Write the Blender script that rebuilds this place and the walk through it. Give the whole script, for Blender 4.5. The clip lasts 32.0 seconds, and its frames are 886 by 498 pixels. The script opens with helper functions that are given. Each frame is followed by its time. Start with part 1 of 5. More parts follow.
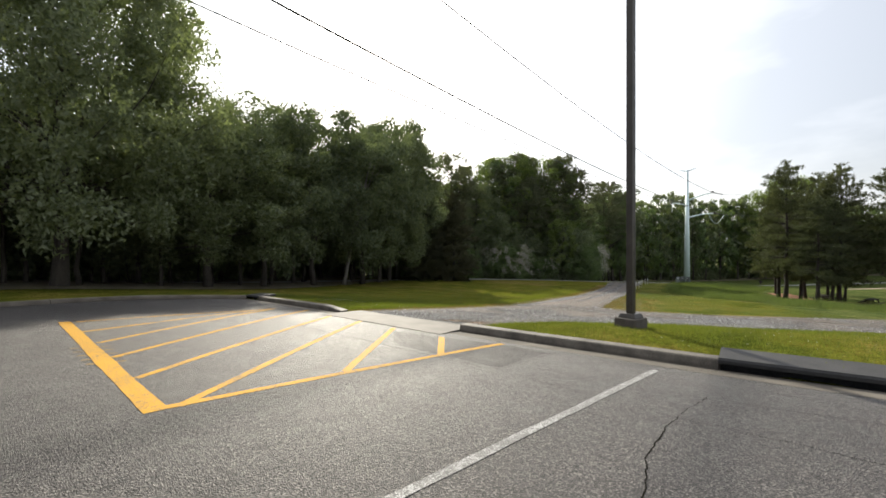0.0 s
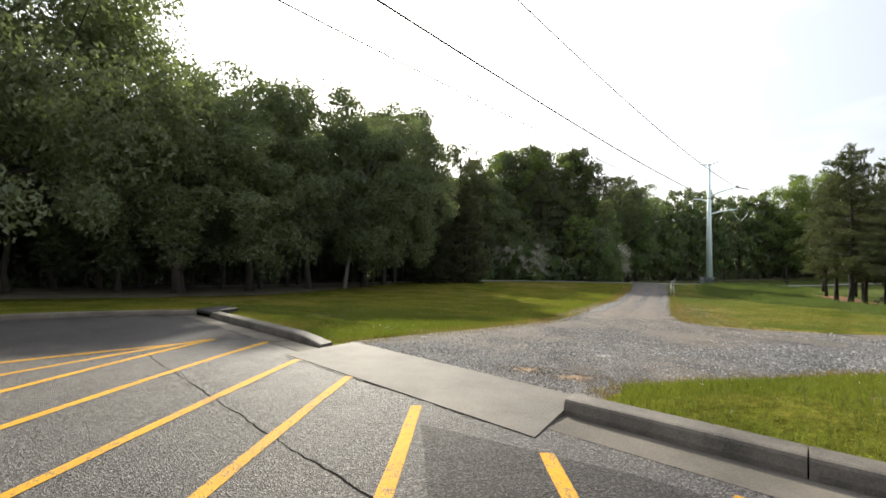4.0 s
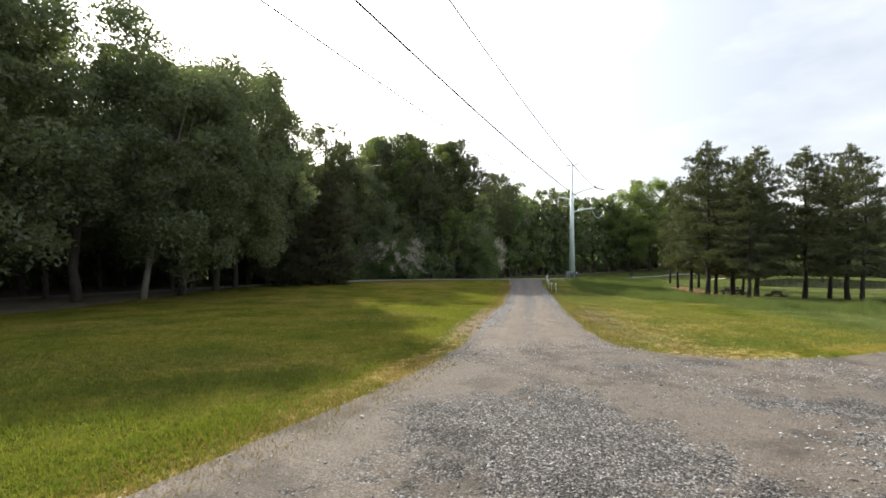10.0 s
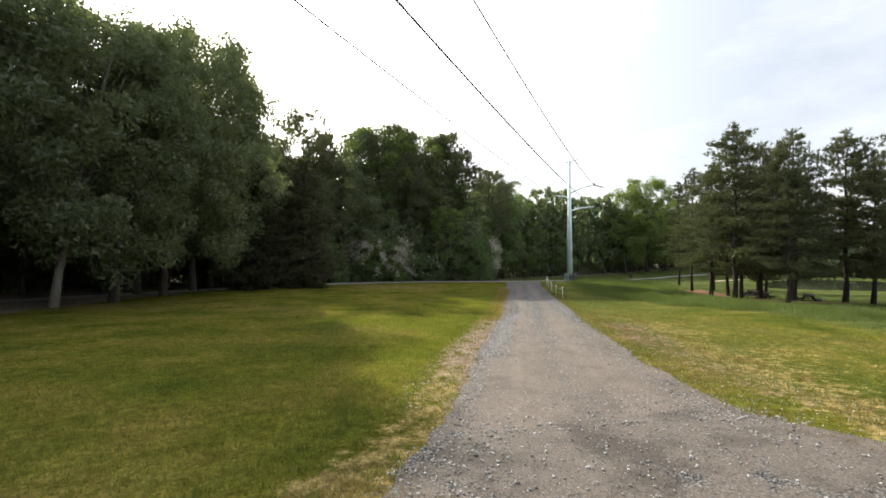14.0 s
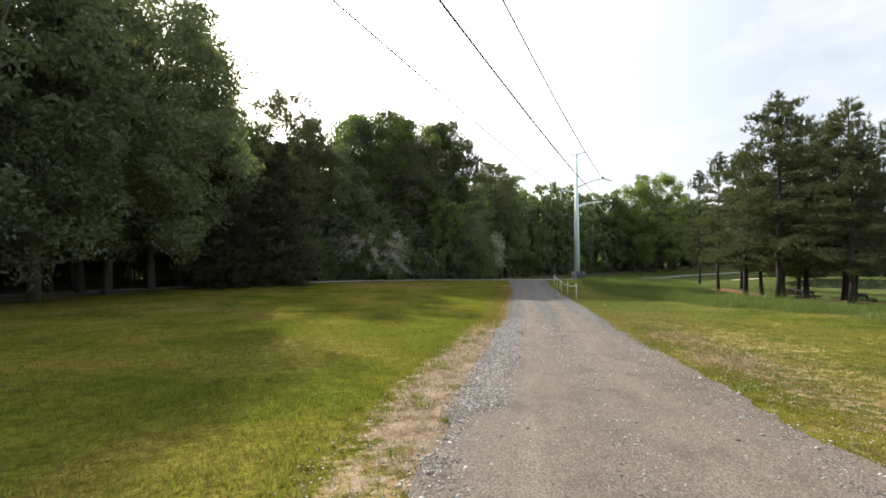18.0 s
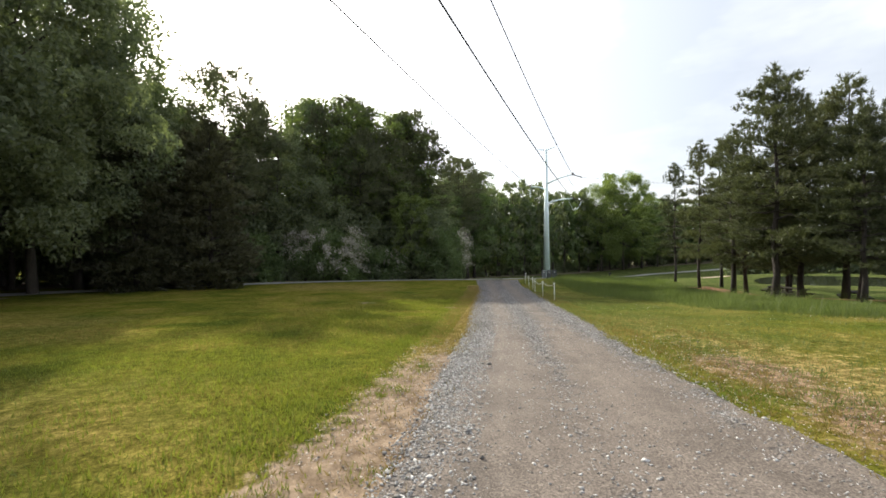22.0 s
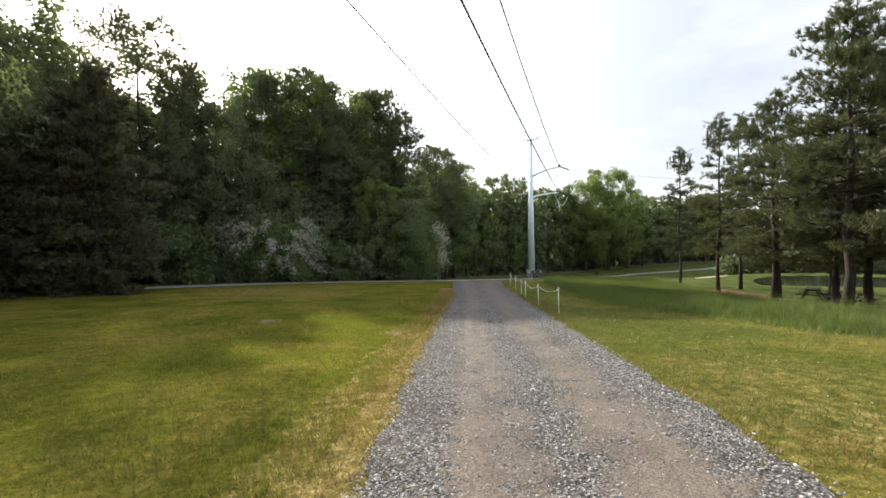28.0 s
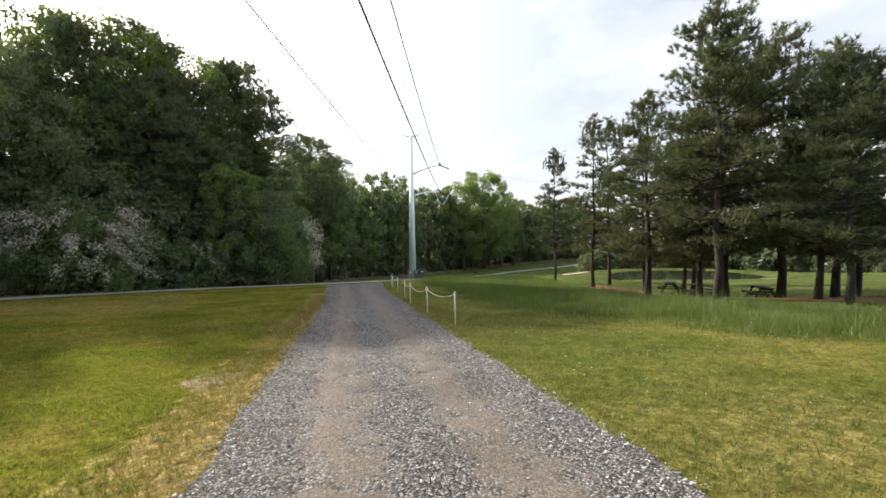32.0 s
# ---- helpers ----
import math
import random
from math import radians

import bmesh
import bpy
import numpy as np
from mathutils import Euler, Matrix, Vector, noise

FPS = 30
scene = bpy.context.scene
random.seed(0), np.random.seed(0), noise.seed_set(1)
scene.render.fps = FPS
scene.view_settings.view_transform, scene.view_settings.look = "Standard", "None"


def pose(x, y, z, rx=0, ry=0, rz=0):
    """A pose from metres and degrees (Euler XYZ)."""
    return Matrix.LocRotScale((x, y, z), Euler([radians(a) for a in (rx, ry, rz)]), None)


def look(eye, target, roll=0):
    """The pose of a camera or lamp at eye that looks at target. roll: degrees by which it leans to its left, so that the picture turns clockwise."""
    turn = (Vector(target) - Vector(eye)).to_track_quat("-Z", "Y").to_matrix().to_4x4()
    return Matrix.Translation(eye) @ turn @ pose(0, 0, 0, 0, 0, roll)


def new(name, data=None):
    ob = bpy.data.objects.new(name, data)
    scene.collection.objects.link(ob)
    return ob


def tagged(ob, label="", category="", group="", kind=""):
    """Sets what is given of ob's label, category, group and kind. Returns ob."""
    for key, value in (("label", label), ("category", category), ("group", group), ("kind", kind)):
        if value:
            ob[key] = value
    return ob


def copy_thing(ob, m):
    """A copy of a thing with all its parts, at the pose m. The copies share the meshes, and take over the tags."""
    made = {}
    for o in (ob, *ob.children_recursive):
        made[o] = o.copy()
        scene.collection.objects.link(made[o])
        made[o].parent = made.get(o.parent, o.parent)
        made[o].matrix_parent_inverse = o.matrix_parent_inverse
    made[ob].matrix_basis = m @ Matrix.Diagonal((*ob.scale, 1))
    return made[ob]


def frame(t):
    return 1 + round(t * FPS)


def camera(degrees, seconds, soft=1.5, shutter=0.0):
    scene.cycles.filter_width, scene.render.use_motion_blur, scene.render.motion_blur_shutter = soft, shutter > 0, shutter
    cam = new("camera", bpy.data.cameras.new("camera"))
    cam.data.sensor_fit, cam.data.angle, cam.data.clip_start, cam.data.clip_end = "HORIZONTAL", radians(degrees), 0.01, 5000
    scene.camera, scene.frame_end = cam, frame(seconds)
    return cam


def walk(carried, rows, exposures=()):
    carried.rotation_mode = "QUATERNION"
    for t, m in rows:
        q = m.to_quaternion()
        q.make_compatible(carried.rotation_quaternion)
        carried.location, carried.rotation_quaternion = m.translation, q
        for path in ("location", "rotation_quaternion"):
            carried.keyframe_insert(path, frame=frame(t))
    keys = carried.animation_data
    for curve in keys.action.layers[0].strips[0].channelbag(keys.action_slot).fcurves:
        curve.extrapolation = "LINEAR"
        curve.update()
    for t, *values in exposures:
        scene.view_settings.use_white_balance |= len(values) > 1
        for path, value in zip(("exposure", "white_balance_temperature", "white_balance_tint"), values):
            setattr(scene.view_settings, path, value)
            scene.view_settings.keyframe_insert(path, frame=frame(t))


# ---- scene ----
cam = camera(93.6, 32.0, 1.7)
METRES, EYE, TILT, LEAN, TURN = 38.0, 1.65, 5.2, -3.3, 0.0
ROWS = [
    (0.0, 0.0, 0.0, 0.0, -0.4, -6.14, 3.68),
    (0.5, -0.0043, 0.0165, -0.0031, -0.32, -6.0, 3.7),
    (1.0, -0.0086, 0.0326, -0.0048, -0.21, -6.07, 3.71),
    (1.5, -0.0118, 0.0492, -0.0068, -0.08, -6.13, 3.76),
    (2.0, -0.0149, 0.0659, -0.0084, 0.06, -6.18, 3.88),
    (2.5, -0.0166, 0.0823, -0.0104, 0.19, -6.15, 3.95),
    (4.5, -0.0219, 0.1499, -0.0199, -0.04, -6.05, 4.02),
    (5.0, -0.0207, 0.1656, -0.0222, -0.58, -6.12, 3.99),
    (5.5, -0.0181, 0.1806, -0.0244, -1.77, -6.28, 3.88),
    (6.0, -0.0145, 0.1958, -0.0271, -3.35, -6.42, 3.79),
    (6.5, -0.0108, 0.2111, -0.0297, -5.1, -6.54, 3.62),
    (7.0, -0.006, 0.2253, -0.0324, -6.71, -6.56, 3.51),
    (7.5, -0.0027, 0.2391, -0.0348, -8.26, -6.67, 3.26),
    (8.0, 0.0, 0.2519, -0.037, -10.15, -6.69, 3.06),
    (8.5, 0.0046, 0.2669, -0.039, -11.05, -6.83, 2.92),
    (9.0, 0.0105, 0.2825, -0.0414, -12.51, -6.98, 2.74),
    (9.5, 0.018, 0.2982, -0.0436, -14.55, -7.14, 2.52),
    (10.0, 0.0253, 0.3149, -0.0463, -16.44, -7.32, 2.24),
    (10.5, 0.0331, 0.3318, -0.0498, -17.63, -7.36, 2.05),
    (11.0, 0.0394, 0.3493, -0.0538, -17.93, -7.21, 2.02),
    (11.5, 0.0448, 0.3654, -0.0557, -17.9, -7.26, 1.85),
    (12.0, 0.0485, 0.3817, -0.0602, -17.95, -7.13, 1.83),
    (12.5, 0.053, 0.3976, -0.0633, -17.79, -7.13, 1.86),
    (13.0, 0.0582, 0.413, -0.0658, -17.65, -7.16, 1.92),
    (13.5, 0.0634, 0.4273, -0.0694, -17.55, -7.11, 2.09),
    (14.0, 0.0705, 0.4397, -0.0727, -17.42, -7.06, 2.16),
    (14.5, 0.0766, 0.4524, -0.0762, -17.41, -7.03, 2.11),
    (16.5, 0.1022, 0.5049, -0.0929, -17.11, -7.02, 2.23),
    (17.0, 0.1094, 0.5198, -0.0966, -17.06, -7.07, 2.2),
    (17.5, 0.1173, 0.534, -0.1011, -16.93, -7.0, 2.26),
    (18.0, 0.1236, 0.5486, -0.1043, -16.94, -7.02, 2.23),
    (18.5, 0.1303, 0.5621, -0.1083, -17.01, -6.93, 2.25),
    (19.0, 0.136, 0.5762, -0.1115, -17.39, -6.97, 2.15),
    (19.5, 0.1429, 0.5891, -0.1151, -17.86, -6.94, 2.2),
    (20.0, 0.1496, 0.6016, -0.118, -18.48, -6.99, 2.11),
    (20.5, 0.1562, 0.6149, -0.1209, -19.16, -7.06, 2.06),
    (21.0, 0.1635, 0.6279, -0.1239, -19.74, -7.1, 1.97),
    (21.5, 0.1706, 0.6413, -0.127, -20.42, -7.14, 1.91),
    (22.0, 0.179, 0.6537, -0.1303, -21.11, -7.09, 1.89),
    (22.5, 0.186, 0.667, -0.1328, -21.78, -7.14, 1.77),
    (23.0, 0.1941, 0.6802, -0.1357, -21.95, -7.15, 1.77),
    (23.5, 0.202, 0.6943, -0.1392, -21.94, -7.16, 1.72),
    (24.0, 0.21, 0.7079, -0.1419, -21.88, -7.15, 1.72),
    (24.5, 0.219, 0.7213, -0.1445, -21.85, -7.18, 1.71),
    (25.0, 0.2268, 0.7351, -0.1469, -21.98, -7.24, 1.69),
    (25.5, 0.2348, 0.7485, -0.1506, -22.19, -7.16, 1.64),
    (27.5, 0.2637, 0.8026, -0.1617, -23.6, -7.17, 1.51),
    (28.0, 0.2709, 0.8167, -0.1643, -23.58, -7.19, 1.49),
    (28.5, 0.2772, 0.8314, -0.1671, -23.57, -7.23, 1.48),
    (29.0, 0.2847, 0.8456, -0.1702, -23.49, -7.22, 1.52),
    (29.5, 0.2919, 0.8599, -0.1733, -23.47, -7.22, 1.49),
    (30.0, 0.2994, 0.8733, -0.1767, -23.47, -7.11, 1.51),
    (30.5, 0.3056, 0.8842, -0.1786, -23.89, -7.1, 1.43),
    (31.0, 0.3116, 0.8923, -0.18, -26.05, -7.11, 1.33),
    (31.5, 0.3173, 0.8968, -0.1813, -31.49, -7.22, 0.79),
    (32.0, 0.3206, 0.8987, -0.1816, -39.87, -7.26, -0.32),
]
EXPOSURES = [(0.0, 0.28), (3.0, 0.44), (13.0, 0.58), (20.0, 0.60), (26.0, 0.62), (32.0, 0.68)]
walk(cam, [(t, pose(0, 0, EYE, TILT, LEAN, TURN) @ pose(METRES * x, METRES * y, METRES * z, 90 + pitch, roll, yaw)) for t, x, y, z, yaw, pitch, roll in ROWS], EXPOSURES)

# ---- world, sun, exposure ----
SUN_DIR = Vector((-0.160, 0.868, 0.470)).normalized()
SUN_POWER, SKY_POWER = 5.6, 0.78


def node(nt, kind, **values):
    n = nt.nodes.new(kind)
    for key, value in values.items():
        if key in n.inputs:
            n.inputs[key].default_value = value
        else:
            setattr(n, key, value)
    return n


def ramp(nt, source, *stops):
    r = nt.nodes.new("ShaderNodeValToRGB")
    while len(r.color_ramp.elements) < len(stops):
        r.color_ramp.elements.new(0.5)
    for e, (at, c) in zip(r.color_ramp.elements, stops):
        e.position = at
        e.color = (c, c, c, 1) if isinstance(c, (int, float)) else (*c, 1)
    nt.links.new(source, r.inputs[0])
    return r.outputs[0]


def blend(nt, how, factor, a, b):
    m = nt.nodes.new("ShaderNodeMix")
    m.data_type, m.blend_type = "RGBA", how
    for slot, value in ((0, factor), (6, a), (7, b)):
        if isinstance(value, bpy.types.NodeSocket):
            nt.links.new(value, m.inputs[slot])
        else:
            m.inputs[slot].default_value = value if isinstance(value, (int, float)) else (*value, 1)
    return m.outputs[2]


def calc(nt, how, a, b=0.0, c=0.0):
    m = nt.nodes.new("ShaderNodeMath")
    m.operation = how
    for slot, value in ((0, a), (1, b), (2, c)):
        if isinstance(value, bpy.types.NodeSocket):
            nt.links.new(value, m.inputs[slot])
        else:
            m.inputs[slot].default_value = value
    return m.outputs[0]


world = bpy.data.worlds.new("sky")
scene.world = world
world.use_nodes = True
wt = world.node_tree
wt.nodes.clear()
sky = node(wt, "ShaderNodeTexSky", sky_type="NISHITA", sun_disc=False, sun_elevation=math.asin(SUN_DIR.z),
           sun_rotation=math.atan2(SUN_DIR.x, SUN_DIR.y), air_density=1.0, dust_density=3.0)
coords = node(wt, "ShaderNodeTexCoord")
stretch = node(wt, "ShaderNodeMapping", Scale=(1.0, 1.0, 2.6))
wt.links.new(coords.outputs["Generated"], stretch.inputs[0])
clouds = node(wt, "ShaderNodeTexNoise", Scale=2.3, Detail=5.0, Roughness=0.55)
wt.links.new(stretch.outputs[0], clouds.inputs["Vector"])
cloud = ramp(wt, clouds.outputs[0], (0.38, (0.60, 0.63, 0.68)), (0.53, (0.77, 0.79, 0.83)), (0.68, (1.05, 1.05, 1.04)))
dot = node(wt, "ShaderNodeVectorMath", operation="DOT_PRODUCT")
wt.links.new(coords.outputs["Generated"], dot.inputs[0])
dot.inputs[1].default_value = SUN_DIR
# brighter towards the sun; the unseen rear sky is raised as added fill
glow_and_fill = ramp(wt, calc(wt, "MULTIPLY_ADD", dot.outputs["Value"], 0.5, 0.5), (0.05, 1.32), (0.35, 1.18), (0.52, 0.90), (0.72, 0.86), (0.85, 1.15), (0.93, 1.8), (0.99, 3.4))
lit = blend(wt, "MULTIPLY", 1.0, cloud, glow_and_fill)
veil = blend(wt, "ADD", 0.05, lit, sky.outputs[0])
back = node(wt, "ShaderNodeBackground", Strength=SKY_POWER)
wt.links.new(veil, back.inputs[0])
wt.links.new(back.outputs[0], node(wt, "ShaderNodeOutputWorld").inputs[0])

sun = new("sun", bpy.data.lights.new("sun", "SUN"))
sun.data.energy, sun.data.angle, sun.data.color = SUN_POWER, radians(0.9), (1.0, 0.93, 0.78)
sun.matrix_world = look(SUN_DIR * 50, (0, 0, 0))

# ---- materials ----


def material(name, rough=0.8, metal=0.0, spec=0.5):
    m = bpy.data.materials.new(name)
    m.use_nodes = True
    nt = m.node_tree
    p = nt.nodes["Principled BSDF"]
    p.inputs["Roughness"].default_value, p.inputs["Metallic"].default_value = rough, metal
    p.inputs["Specular IOR Level"].default_value = spec
    return m, nt, p


def noise_of(nt, scale, detail=4.0, rough=0.55, coord="Object", stretch=None):
    c = node(nt, "ShaderNodeTexCoord").outputs[coord]
    if stretch:
        mp = node(nt, "ShaderNodeMapping", Scale=stretch)
        nt.links.new(c, mp.inputs[0])
        c = mp.outputs[0]
    n = node(nt, "ShaderNodeTexNoise", Scale=scale, Detail=detail, Roughness=rough)
    nt.links.new(c, n.inputs["Vector"])
    return n.outputs[0]


def cells_of(nt, scale, feature="F1", coord="Object"):
    c = node(nt, "ShaderNodeTexCoord").outputs[coord]
    v = node(nt, "ShaderNodeTexVoronoi", Scale=scale, feature=feature)
    nt.links.new(c, v.inputs["Vector"])
    return v


def relief(nt, p, height, strength, distance):
    b = node(nt, "ShaderNodeBump", Strength=strength, Distance=distance)
    nt.links.new(height, b.inputs["Height"])
    nt.links.new(b.outputs[0], p.inputs["Normal"])


def mottled(name, dark, light, scale=3.0, fine=60.0, rough=0.85, bump=0.3, depth=0.01, metal=0.0, spec=0.5, stretch=None):
    m, nt, p = material(name, rough, metal, spec)
    a, b = noise_of(nt, scale, 5.0, 0.6, stretch=stretch), noise_of(nt, fine, 3.0, 0.6, stretch=stretch)
    mix = calc(nt, "ADD", calc(nt, "MULTIPLY", a, 0.6), calc(nt, "MULTIPLY", b, 0.4))
    nt.links.new(ramp(nt, mix, (0.34, dark), (0.66, light)), p.inputs["Base Color"])
    relief(nt, p, b, bump, depth)
    return m


def grass_ground():
    m, nt, p = material("mown_grass", 1.0, spec=0.0)
    big, mid, tuft, fine = noise_of(nt, 0.09, 3.0), noise_of(nt, 0.45, 5.0, 0.65), noise_of(nt, 5.0, 5.0, 0.7), noise_of(nt, 55.0, 3.0, 0.7)
    green = ramp(nt, mid, (0.33, (0.064, 0.083, 0.013)), (0.50, (0.118, 0.120, 0.019)), (0.66, (0.178, 0.145, 0.034)))
    dry = ramp(nt, tuft, (0.4, (0.145, 0.125, 0.032)), (0.65, (0.25, 0.175, 0.07)))
    straw = ramp(nt, tuft, (0.36, (0.16, 0.132, 0.042)), (0.62, (0.285, 0.215, 0.088)))
    clay = ramp(nt, tuft, (0.34, (0.135, 0.092, 0.056)), (0.64, (0.265, 0.185, 0.118)))
    soil = ramp(nt, tuft, (0.34, (0.145, 0.104, 0.072)), (0.64, (0.305, 0.232, 0.168)))
    tone = blend(nt, "MIX", ramp(nt, big, (0.50, 0.0), (0.68, 0.7)), green, dry)
    ragged = calc(nt, "ADD", calc(nt, "MULTIPLY", mid, 0.5), calc(nt, "MULTIPLY", tuft, 0.9))
    for key, cover in (("straw", straw), ("clay", clay), ("soil", soil)):
        wear = calc(nt, "ADD", node(nt, "ShaderNodeAttribute", attribute_name=key).outputs["Fac"], calc(nt, "SUBTRACT", ragged, 0.7))
        bared = ramp(nt, wear, (0.42, 0.0), (0.58, 0.97))
        tone = blend(nt, "MIX", bared, tone, cover)
    # rank grass tone, also greener and darker for the duller cloudy light
    rank_shade = ramp(nt, mid, (0.35, (0.050, 0.076, 0.024)), (0.65, (0.112, 0.130, 0.046)))
    tone = blend(nt, "MIX", node(nt, "ShaderNodeAttribute", attribute_name="meadow_shade").outputs["Fac"], tone, rank_shade)
    speck = ramp(nt, fine, (0.3, 0.45), (0.6, 1.15))
    clump = blend(nt, "MULTIPLY", 1.0, ramp(nt, tuft, (0.34, 0.60), (0.64, 1.22)), ramp(nt, noise_of(nt, 17.0, 4.0, 0.7), (0.36, 0.62), (0.62, 1.28)))
    turf = calc(nt, "MULTIPLY_ADD", bared, -0.75, 1.0)
    nt.links.new(blend(nt, "MULTIPLY", turf, blend(nt, "MULTIPLY", turf, tone, speck), clump), p.inputs["Base Color"])
    relief(nt, p, calc(nt, "ADD", tuft, calc(nt, "MULTIPLY", fine, 0.5)), 0.65, 0.05)
    return m


def gravel_ground(name, tracks, shade=1.0):
    """Crushed stone pressed into tan dirt; tracks: wheel ruts of bare dirt along a strip's u."""
    m, nt, p = material(name, 0.85, spec=0.15)
    stone, chip = cells_of(nt, 42.0), cells_of(nt, 95.0)
    patch, soft, fine = noise_of(nt, 0.8, 5.0, 0.65), noise_of(nt, 3.5, 5.0, 0.65), noise_of(nt, 140.0, 2.0)
    rock = ramp(nt, stone.outputs["Color"], (0.12, (0.072, 0.069, 0.067)), (0.5, (0.215, 0.211, 0.207)), (0.92, (0.60, 0.592, 0.58)))
    grit = ramp(nt, chip.outputs["Color"], (0.15, (0.088, 0.075, 0.065)), (0.85, (0.36, 0.318, 0.275)))
    dirt = blend(nt, "MULTIPLY", 0.85, ramp(nt, soft, (0.35, (0.150, 0.128, 0.112) if tracks else (0.120, 0.106, 0.094)), (0.7, (0.240, 0.208, 0.184) if tracks else (0.235, 0.208, 0.182))), ramp(nt, fine, (0.3, 0.6), (0.6, 1.1)))
    dirt = blend(nt, "MIX", 0.62, dirt, grit)
    u = node(nt, "ShaderNodeSeparateXYZ")
    nt.links.new(node(nt, "ShaderNodeTexCoord").outputs["UV"], u.inputs[0])
    shift = calc(nt, "ADD", u.outputs[0], calc(nt, "MULTIPLY", calc(nt, "SUBTRACT", patch, 0.5), 0.22 if tracks else 0.6))
    if tracks:
        lay = ramp(nt, shift, (0.05, 0.74), (0.16, 0.50), (0.26, 0.24), (0.38, 0.36), (0.48, 0.66), (0.58, 0.36), (0.70, 0.22), (0.82, 0.46), (0.92, 0.68))
        further = node(nt, "ShaderNodeMapRange")
        nt.links.new(u.outputs[1], further.inputs[0])
        for slot, value in ((1, 12.0), (2, 22.0), (3, -0.30), (4, 0.14)):
            further.inputs[slot].default_value = value
        lay = calc(nt, "ADD", lay, further.outputs[0])
        wheel = calc(nt, "ADD", u.outputs[0], calc(nt, "MULTIPLY", calc(nt, "SUBTRACT", patch, 0.5), 0.10))
        worn = ramp(nt, wheel, (0.20, 1.0), (0.245, 1.14), (0.285, 1.0), (0.33, 1.09), (0.37, 1.0), (0.60, 1.0), (0.645, 1.12), (0.69, 1.0), (0.74, 1.08), (0.78, 1.0))
    else:
        lay = ramp(nt, shift, (0.0, 0.58), (0.14, 0.74), (0.42, 0.70), (0.58, 0.46), (0.80, 0.36), (1.0, 0.26))
    bare = calc(nt, "ADD", lay, calc(nt, "MULTIPLY", calc(nt, "SUBTRACT", soft, 0.5), 1.3))
    if not tracks:
        bare = calc(nt, "ADD", bare, calc(nt, "MULTIPLY", calc(nt, "SUBTRACT", noise_of(nt, 0.33, 3.0), 0.52), 2.4))
    tone = blend(nt, "MIX", ramp(nt, bare, (0.40, 0.0), (0.62, 1.0)), dirt, rock)
    tone = blend(nt, "MULTIPLY", 1.0, tone, (shade * 1.035, shade * 0.99, shade * 0.96) if tracks else (shade * 1.03, shade * 1.0, shade * 0.98))
    damp = noise_of(nt, 1.15, 4.0, 0.6)
    if tracks:
        tone = blend(nt, "MULTIPLY", 1.0, tone, worn)
    tone = blend(nt, "MULTIPLY", 1.0, tone, ramp(nt, damp, (0.36, 0.76 if tracks else 0.58), (0.52, 1.0)))
    # base colour darkens towards the edges of the stone cells
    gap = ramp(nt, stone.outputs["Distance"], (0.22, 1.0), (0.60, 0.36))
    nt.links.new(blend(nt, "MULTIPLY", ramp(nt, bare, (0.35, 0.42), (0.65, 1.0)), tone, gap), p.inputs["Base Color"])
    lumps = calc(nt, "MULTIPLY", calc(nt, "MULTIPLY", stone.outputs["Distance"], -1.0), ramp(nt, bare, (0.40, 0.16), (0.62, 1.0)))
    relief(nt, p, calc(nt, "ADD", lumps, calc(nt, "MULTIPLY", fine, 0.18)), 0.9, 0.03)
    return m


def worn_paint(name, dark, light, wear):
    """Paint laid on asphalt: the stone grain shows through where it has worn."""
    m, nt, p = material(name, 0.72, spec=0.16)
    chip, soft, big = cells_of(nt, 90.0), noise_of(nt, 14.0, 5.0, 0.7), noise_of(nt, 1.6, 3.0)
    gone = calc(nt, "ADD", calc(nt, "MULTIPLY", soft, 0.6), calc(nt, "ADD", calc(nt, "MULTIPLY", chip.outputs["Distance"], 0.35), calc(nt, "MULTIPLY", big, 0.25)))
    paint = ramp(nt, soft, (0.3, dark), (0.65, light))
    nt.links.new(blend(nt, "MIX", ramp(nt, gone, (wear, 0.0), (wear + 0.12, 0.85)), paint, (0.075, 0.07, 0.066)), p.inputs["Base Color"])
    relief(nt, p, chip.outputs["Distance"], 0.4, 0.006)
    return m


def asphalt_ground(name="asphalt", shade=1.0):
    m, nt, p = material(name, 0.68, spec=0.34 * shade)
    chip, patch, soft, fine = cells_of(nt, 92.0), noise_of(nt, 0.35, 4.0), noise_of(nt, 2.2, 6.0, 0.7), noise_of(nt, 240.0, 2.0)
    tone = ramp(nt, chip.outputs["Color"], (0.1, (0.027, 0.025, 0.025)), (0.55, (0.064, 0.056, 0.053)), (0.92, (0.40, 0.36, 0.34)))
    stain = ramp(nt, calc(nt, "ADD", calc(nt, "MULTIPLY", patch, 0.6), calc(nt, "MULTIPLY", soft, 0.4)), (0.38, 0.36 * shade), (0.62, 0.58 * shade))
    nt.links.new(blend(nt, "MULTIPLY", 1.0, tone, stain), p.inputs["Base Color"])
    nt.links.new(ramp(nt, soft, (0.35, 0.46), (0.65, 0.60)), p.inputs["Roughness"])
    relief(nt, p, calc(nt, "ADD", chip.outputs["Distance"], calc(nt, "MULTIPLY", fine, 0.4)), 1.0, 0.012)
    return m


